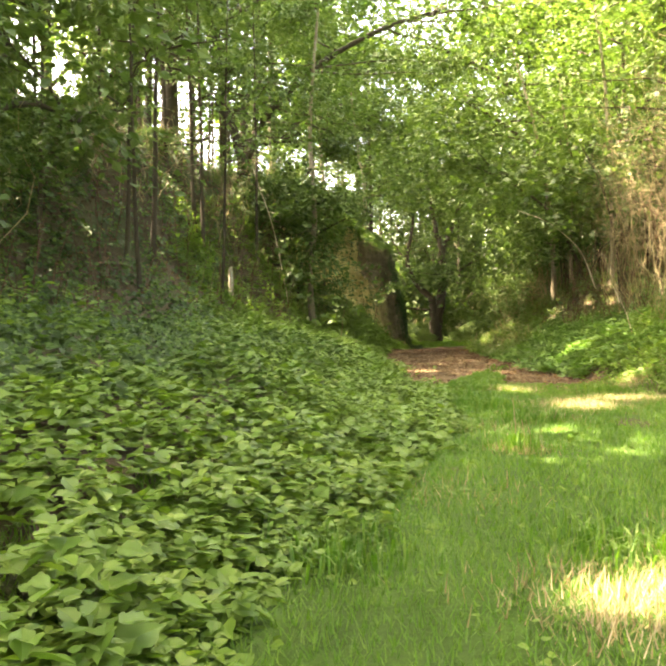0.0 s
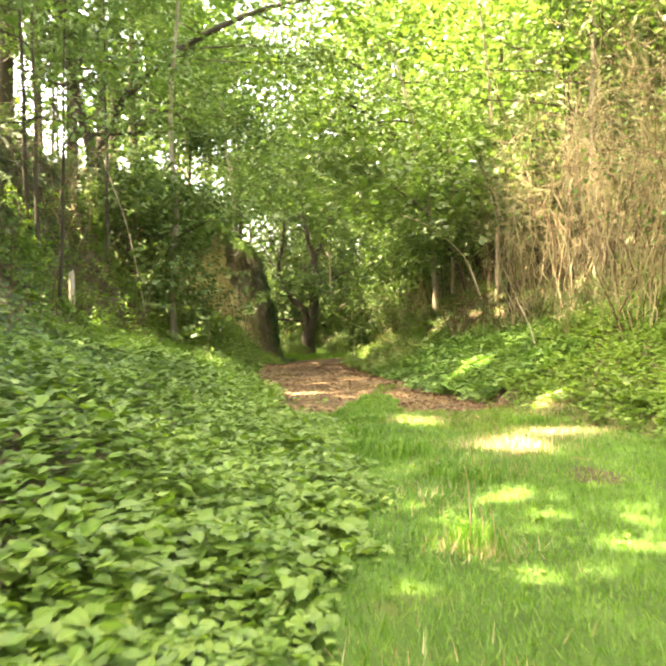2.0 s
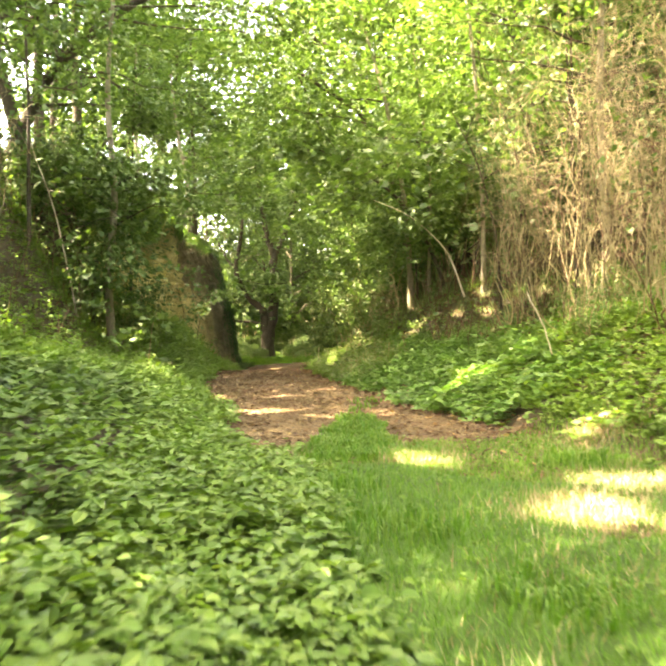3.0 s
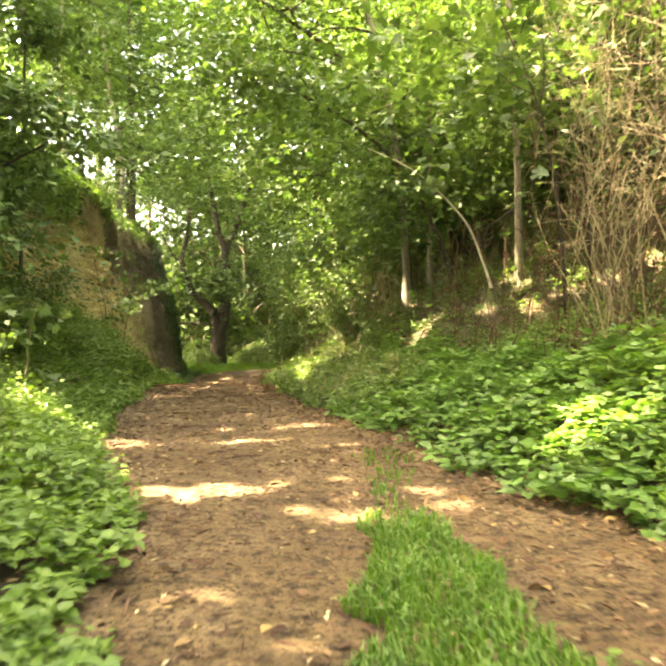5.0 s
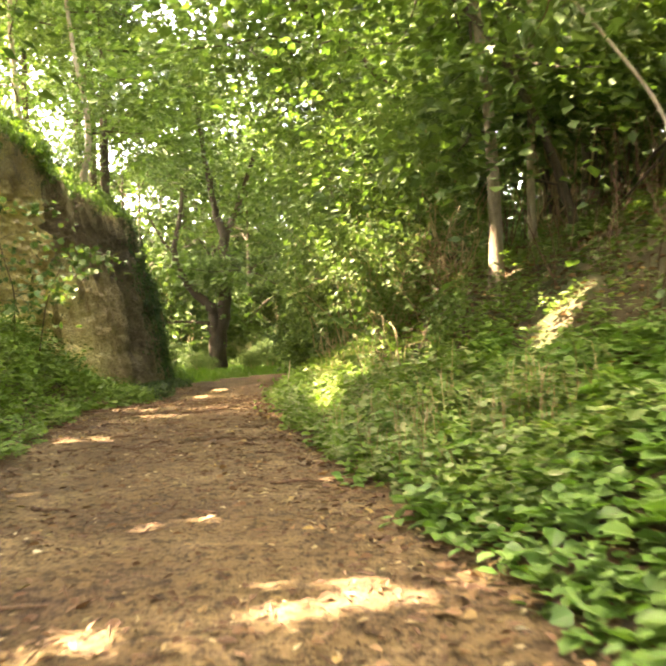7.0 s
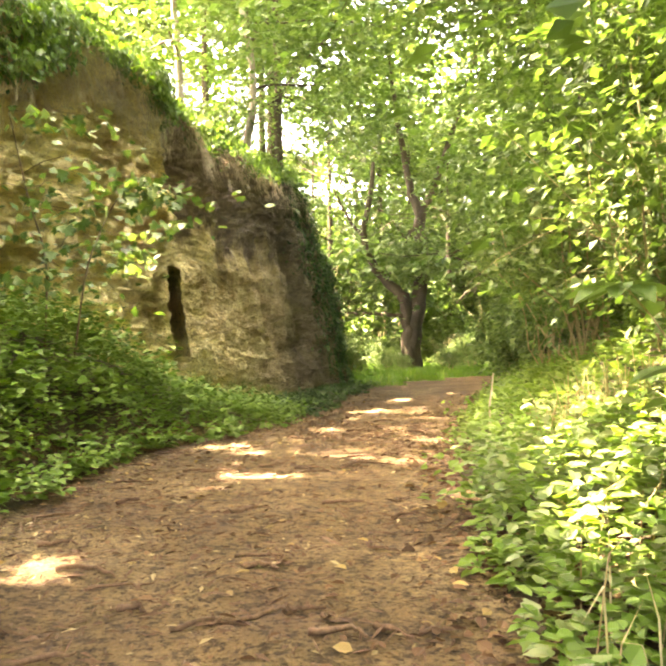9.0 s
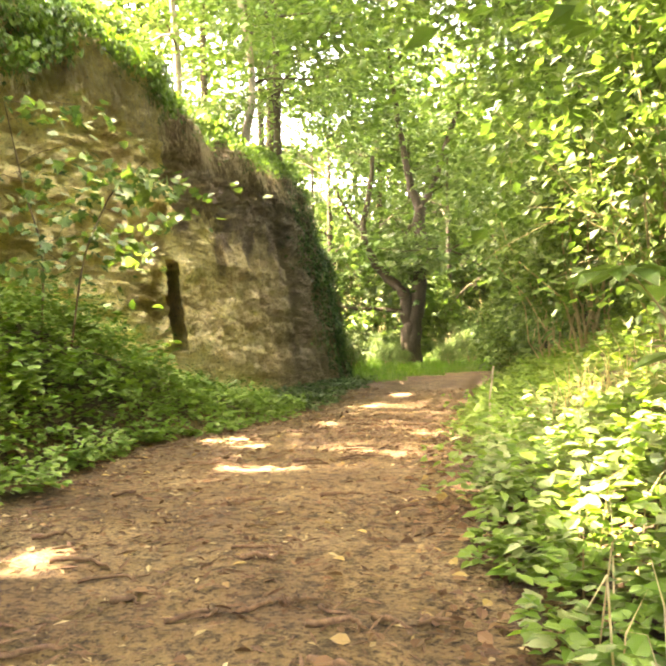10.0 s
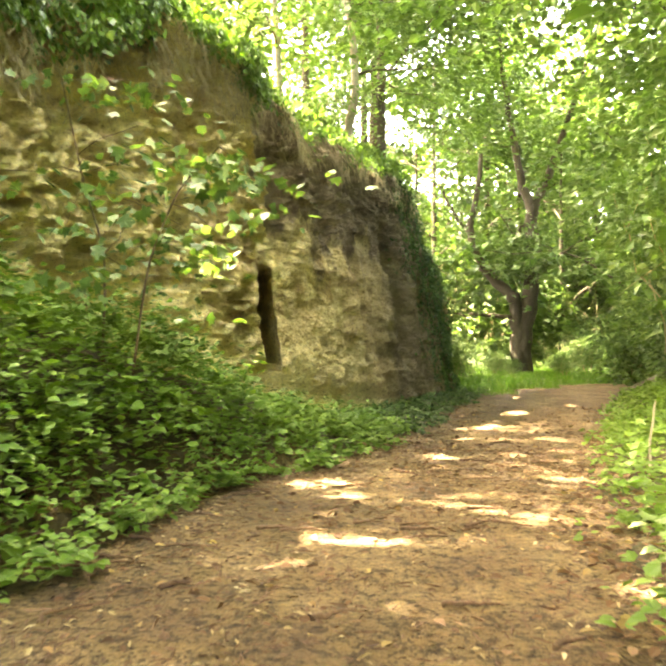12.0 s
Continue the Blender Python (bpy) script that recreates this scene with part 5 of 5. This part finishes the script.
stem_tree("overhanging_tree", "tree leaning over the path with layered leaf sprays", on(5.4, 26.5, (5.0, 26.3, 4), (3.8, 26.0, 6.5), (1.9, 25.5, 8.5), (-0.2, 25.2, 9.8)), 0.15, 0.05, 2.6, 95, 34, 0.19, M_BARK, M_LEAF_LIGHT, 71, from_=0.35, sprays=13, flat=0.16)
stem_tree("overhanging_tree", "tree leaning over the path with layered leaf sprays", on(5.6, 34, (5.0, 34, 4.5), (3.6, 34, 7.5), (1.4, 34, 9.8), (-1.2, 34, 11.5)), 0.17, 0.05, 3.2, 230, 34, 0.25, M_BARK, M_LEAF_LIGHT, 72, from_=0.35, sprays=13, flat=0.16)
stem_tree("overhanging_tree", "tall tree leaning over the path", on(6.5, 41, (5.9, 41, 5.5), (4.4, 41, 9.5), (2.2, 41, 13), (0.2, 41, 16)), 0.2, 0.06, 3.4, 150, 44, 0.22, M_BARK, M_LEAF_LIGHT, 73, from_=0.3, sprays=13, flat=0.2)
stem_tree("overhanging_tree", "tall tree leaning out from the hill", [(-7.6, 20, 5.7), (-6.6, 20.2, 8.2), (-4.8, 20.6, 10), (-2.6, 21, 11.2), (-0.4, 21.6, 11.9)], 0.17, 0.05, 3.0, 160, 34, 0.2, M_BARK, M_LEAF_LIGHT, 81, from_=0.35, sprays=13, flat=0.2)
stem_tree("bent_sapling", "pale dead sapling bent over in an arch", on(4.3, 19.6, (4.05, 19.6, 2.75), (3.85, 19.6, 3.25), (3.5, 19.55, 3.65), (2.8, 19.2, 4.2), (1.9, 18.9, 4.5)), 0.026, 0.01, 0.5, 16, 14, 0.14, M_WOOD, M_LEAF_LIGHT, 74, from_=0.8, sprays=3)
stem_tree("sapling", "young sycamore sapling below the cliff", on(-4.15, 25.7, (-4.1, 25.7, 2.0), (-4.25, 25.6, 2.6), (-4.4, 25.5, 3.5)), 0.014, 0.005, 0.75, 48, 9, 0.115, M_TWIG_DARK, M_LEAF_LIGHT, 75, LOBED, 0.2, "sapling", 12, 0.06)
stem_tree("sapling", "young sycamore sapling leaning over the bank", on(-3.7, 25.4, (-3.5, 25.4, 1.9), (-3.2, 25.4, 2.5), (-2.8, 25.3, 2.75)), 0.012, 0.004, 0.6, 34, 9, 0.115, M_TWIG_DARK, M_LEAF_LIGHT, 76, LOBED, 0.4, "sapling", 9, 0.06)
stem_tree("sapling", "young sycamore sapling among brambles", on(-3.1, 16.2, (-2.95, 16.1, 1.4), (-2.8, 16, 1.75)), 0.014, 0.005, 0.45, 20, 8, 0.16, M_TWIG, M_LEAF_LIGHT, 77, LOBED, 0.3, "sapling", 6, 0.2)

for i, (x, y, tall) in enumerate([(4.6, 16.6, 4.6), (5.6, 18.2, 5.6), (3.6, 24.6, 5.0)]):
    stem_tree("maple_sapling", "young maple with flat tiers of broad lobed leaves", on(x, y, (x - 0.1, y, height(x, y) + 0.4 * tall), (x - 0.5, y - 0.1, height(x, y) + 0.75 * tall), (x - 1.1, y - 0.2, height(x, y) + tall)), 0.03, 0.012, 1.5, 60, 16, 0.2, M_BARK, M_LEAF, 160 + i, LOBED, 0.5, sprays=10, flat=0.1, group="young maples of the slope")

stem_tree("overhanging_maple", "maple branch hanging light green tiers over the path", on(4.3, 22.8, (3.9, 22.6, 3.4), (3.0, 22.3, 5.0), (1.6, 22.0, 6.0), (0.4, 21.8, 6.5)), 0.07, 0.02, 1.7, 95, 22, 0.16, M_BARK, M_LEAF_LIGHT, 171, LOBED, 0.4, sprays=14, flat=0.09)

stem_tree("maple_sapling", "young maple leaning out of the bank with flat leaf tiers", on(-5.0, 18.6, (-4.9, 18.5, 2.8), (-4.4, 18.2, 3.8), (-3.2, 17.8, 4.3)), 0.05, 0.015, 1.2, 60, 16, 0.17, M_BARK, M_LEAF_LIGHT, 181, LOBED, 0.45, sprays=9, flat=0.08)

# ---- pole-thin trees of the bank ----
POLES = [tree_kit(80 + i, 7.5 + i, 0.04 + 0.008 * i, 0.35, 1.6, 46, 22, 0.15, (0.5 - 0.4 * i, 0.3), foliage=M_LEAF_LIGHT, bark=M_BARK, limbs=7) for i in range(3)]
r = np.random.default_rng(88)
for i in range(46):
    x, y = (r.uniform(-8.5, -4.4), r.uniform(-1, 21)) if i < 34 else (r.uniform(5.5, 9.5), r.uniform(9, 26))
    plant("pole_tree", POLES[i % 3], (x, y), "thin pole-like young tree on the bank", turn=r.uniform(0, 360), scale=r.uniform(0.75, 1.15), group="thin trees of the bank")


# ---- dry canes ----
def cane_clump(at, seed, tall, spread, count, label, lean=(0, 0), tuft=26):
    """A clump of dry tan canes, each with a few side twigs."""
    rr = np.random.default_rng(seed)
    ob = holder("dry_shrub", (at[0], at[1], height(*at)))
    for i in range(count):
        ang, reach = rr.uniform(0, 6.28), spread * rr.random() ** 0.6
        a = L(math.cos(ang), math.sin(ang), 0) * rr.uniform(0.05, 0.5) - L(0, 0, 0.15)
        b = L(math.cos(ang) * reach + lean[0], math.sin(ang) * reach + lean[1], tall * rr.uniform(0.5, 1.0))
        line = bend(a, b, 10, 0.04 * tall, rr, -0.06 * tall)
        parts = [tube(line, np.linspace(rr.uniform(0.005, 0.013), 0.003, 10), 4)]
        for q in range(11):
            m = int(rr.integers(3, 10))
            e = line[m] + rr.normal(size=3) * L(0.45, 0.45, 0.32) + L(0, 0, 0.15)
            parts.append(tube(bend(line[m], e, 4, 0.03, rr), np.linspace(0.005, 0.002, 4), 3))
        piece("cane", array_mesh("cane", *join_arrays(parts), M_TWIG if i % 4 else M_TWIG_DARK, True), ob)
    return tagged(ob, label, "shrub", "dry shrubs")


for i, (x, y, tall, spread, n) in enumerate([(5.0, 12.4, 5.6, 1.5, 36), (6.0, 13.4, 6.4, 1.7, 40), (4.6, 14.6, 5.0, 1.4, 28), (6.9, 12.2, 6.2, 1.6, 36), (5.3, 16.0, 5.2, 1.3, 24), (7.4, 14.6, 6.6, 1.6, 28), (5.8, 10.6, 5.2, 1.5, 30), (5.3, 9.3, 4.6, 1.2, 22), (6.6, 8.6, 5.4, 1.5, 26)]):
    cane_clump((x, y), 90 + i, tall, spread, n, "tall thicket of dry tan canes")
cane_clump((2.0, 25.0), 101, 1.5, 0.7, 10, "tangle of dead reddish twigs over the herbs", (-0.3, -0.2))
cane_clump((2.6, 23.9), 102, 1.6, 0.8, 10, "tangle of dead twigs in the bank", (-0.3, -0.3))
cane_clump((-6.2, 9.5), 103, 2.4, 1.2, 12, "dead stems on the steep bank")
cane_clump((-5.9, 14.0), 104, 2.6, 1.2, 12, "dead stems on the steep bank")

# thin dead stems standing on the steep bank and on the slope
rr = np.random.default_rng(301)
parts = []
for i in range(920):
    x, y = (rr.uniform(-8.2, -4.3), rr.uniform(-3, 21)) if i < 420 else (rr.uniform(3.2, 9), rr.uniform(14, 26))
    z, tall = height(x, y), rr.uniform(0.4, 2.2) * rr.uniform(0.5, 1)
    parts.append(tube(bend((x, y, z - 0.05), (x + rr.normal() * 0.25 * tall, y + rr.normal() * 0.25 * tall, z + tall), 4, 0.03, rr), np.linspace(rr.uniform(0.006, 0.016), 0.003, 4), 3))
tagged(piece("dead_stems", array_mesh("dead_stems", *join_arrays(parts), M_TWIG_DARK, True)), "thin dead stems standing on the wooded banks", "stems", kind="stuff")
stem_tree("overhanging_tree", "tall tree leaning over the bend of the path", on(5.8, 47, (5.0, 47, 6), (3.2, 46.6, 9.5), (1.0, 46, 12), (-1.6, 45.5, 13.5)), 0.2, 0.06, 3.2, 110, 40, 0.22, M_BARK, M_LEAF, 83, from_=0.3, sprays=13, flat=0.2)
stem_tree("overhanging_tree", "tall tree leaning over the bend of the path", on(5.0, 38, (4.4, 38, 5), (2.8, 37.8, 7.6), (0.8, 37.5, 9.4), (-1.0, 37.2, 10.4)), 0.16, 0.05, 2.6, 130, 30, 0.24, M_BARK, M_LEAF_LIGHT, 84, from_=0.35, sprays=12, flat=0.2)
stem_tree("overhanging_tree", "tree leaning over the path with layered leaf sprays", on(6.4, 29.5, (5.6, 29.3, 6), (3.4, 29, 9.5), (1.0, 28.5, 11.8), (-1.8, 28, 13)), 0.18, 0.05, 3.2, 170, 34, 0.21, M_BARK, M_LEAF_LIGHT, 86, from_=0.45, sprays=12, flat=0.22)

# ---- small things ----


def stick(name, label, line, r0, r1, mat, category="branch", knots=0, seed=0):
    rr = np.random.default_rng(seed)
    p = spline(line, 12)
    base = p[0].copy()
    p = p - base + rr.normal(size=p.shape) * r0 * 0.25
    ob = piece(name, array_mesh(name, *tube(p, np.linspace(r0, r1, 12), 6), mat, True))
    ob.location = base
    for i in range(knots):
        m = int(rr.integers(3, 10))
        e = p[m] + rr.normal(size=3) * L(0.25, 0.25, 0.12) * np.linalg.norm(p[-1] - p[0]) * 0.6
        piece("side_twig", array_mesh("side_twig", *tube(bend(p[m], e, 5, 0.02, rr), np.linspace(r1, r1 * 0.4, 5), 4), mat, True), ob)
    return tagged(ob, label, category)


stick("fallen_branch", "long fallen branch lying along the hill edge", [(-7.7, 9.2, height(-7.7, 9.2) + 0.1), (-7.3, 11.5, height(-7.3, 11.5) + 0.12), (-6.9, 13.8, height(-6.9, 13.8) + 0.1)], 0.045, 0.02, M_BARK, knots=3, seed=1)
stick("leaning_stick", "bare pale stick leaning on the bank", on(-4.7, 16.8, (-5.2, 16.8, 3.9), (-5.86, 16.8, 5.75)), 0.022, 0.012, M_WOOD, knots=1, seed=2)
stick("leaning_stick", "bare pale stick among the herbs", on(4.1, 10.6, (3.9, 10.6, 1.3), (3.7, 10.7, 1.75)), 0.014, 0.008, M_WOOD, seed=4)
stick("stake", "thin pale stake at the edge of the path", on(0.3, 27.25, (0.32, 27.26, 0.45), (0.36, 27.26, 0.74)), 0.014, 0.01, M_WOOD, "stake", seed=5)

post = holder("fence_post", (-4.82, 11.9, height(-4.82, 11.9)))
tagged(post, "old grey fence post with a broken pale top", "post")
bm = bmesh.new()
bmesh.ops.create_cone(bm, cap_ends=True, segments=9, radius1=0.065, radius2=0.052, depth=1.5, matrix=Matrix.Translation((0, 0, 0.0)))
bmesh.ops.subdivide_edges(bm, edges=[e for e in bm.edges if abs(e.verts[0].co.z - e.verts[1].co.z) > 0.5], cuts=5)
for v in bm.verts:
    v.co.x += 0.012 * math.sin(v.co.z * 5)
    if v.co.z > 0.7:
        v.co.z += 0.9 * v.co.x
me = bpy.data.meshes.new("shaft")
bm.to_mesh(me)
bm.free()
me.materials.append(M_WOOD)
piece("shaft", me, post)

# twigs lying on the path
r = np.random.default_rng(111)
NEAR_TWIGS = [
    (0.5, 18.7, 0.6, 5), (-0.8, 15.9, 0.6, 10), (-0.6, 9.4, 0.35, 80), (-0.3, 9.7, 0.3, 95), (-0.2, 10.5, 0.25, 60), (0.1, 13.2, 0.4, 15),
    (-1.2, 18, 0.4, -20), (-0.9, 26, 0.35, 10), (-2.2, 26.6, 0.4, 30), (-1.5, 29, 0.4, 0), (-0.7, 20.4, 0.3, 35), (0.2, 20.2, 0.35, -10),
    (1, 16.9, 0.3, 20), (-1.9, 20.9, 0.3, 45),
]
FAR_TWIGS = [
    (-2, 22.4, 0.3, 20), (-1.55, 21.9, 0.5, -12), (-1.3, 21.7, 0.35, 8), (-0.5, 21.5, 0.3, 50), (-0.35, 21.6, 0.25, 25), (-0.15, 21.3, 0.3, 5),
    (0.05, 21.4, 0.25, -30), (0.25, 21.5, 0.2, 0), (-0.7, 22.1, 0.25, -8), (-0.75, 21.3, 0.2, 20), (0.5, 22.3, 0.35, -15), (-2.4, 23, 0.4, 75),
]
more = []
for _ in range(46):
    ty = r.uniform(11, 32) if r.random() < 0.5 else r.uniform(20.5, 26)
    more.append((edge_left(ty) + (edge_right(ty) - edge_left(ty)) * r.uniform(0.03, 0.97), ty, r.uniform(0.15, 0.5), r.uniform(-40, 60)))
for i, (x, y, ln, ang) in enumerate(FAR_TWIGS + NEAR_TWIGS + more):
    ln = ln * 0.75
    c, sn = math.cos(radians(ang)) * ln / 2, math.sin(radians(ang)) * ln / 2
    zz = height(x, y) + 0.03
    kink = r.normal() * 0.06
    stick("twig", "short broken brown twig on the path", [(x - c, y - sn, zz), (x + kink, y + kink, zz + 0.012), (x + c, y + sn, zz)], r.uniform(0.009, 0.019), 0.006, M_TWIG_DARK, "twig", 1, 200 + i)

# tall stalks in the turf
for i, (dx, dy, tall) in enumerate([(0.0, 0.0, 0.46), (0.07, 0.04, 0.28), (0.12, -0.03, 0.25)]):
    x, y = 1.68 + dx, 0.55 + dy
    stick("grass_stalk", "single tall pale grass stalk in the turf", on(x, y, (x + 0.01, y, height(x, y) + tall * 0.6), (x - 0.015, y, height(x, y) + tall)), 0.005, 0.003, M_STRAW, "grass stalk", seed=400 + i)

# broad leaf spray beside the path
spray = holder("leaf_spray", (1.3, 21.7, height(1.3, 21.7)))
tagged(spray, "broad light green leaves on a low shoot", "plant")
line = spline([(0, 0, -0.1), (-0.05, -0.05, 0.45), (-0.2, -0.12, 0.8), (-0.38, -0.2, 1.0)], 10)
piece("stem", array_mesh("stem", *tube(line, np.linspace(0.008, 0.003, 10), 5), M_TWIG, True), spray)
r = np.random.default_rng(131)
for i in range(11):
    m = 9 if i < 6 else int(r.integers(4, 9))
    ang = 2.2 + i * 0.75
    ax = np.array([[math.cos(ang), math.sin(ang), -0.15 - 0.2 * r.random()]])
    piece("leaf", array_mesh("leaf", *leaves(line[m][None], ax, np.array([[0.1 * r.normal(), 0.1 * r.normal(), 1.0]]), r.uniform(0.17, 0.27), OVATE), M_LEAF_LIGHT), spray)
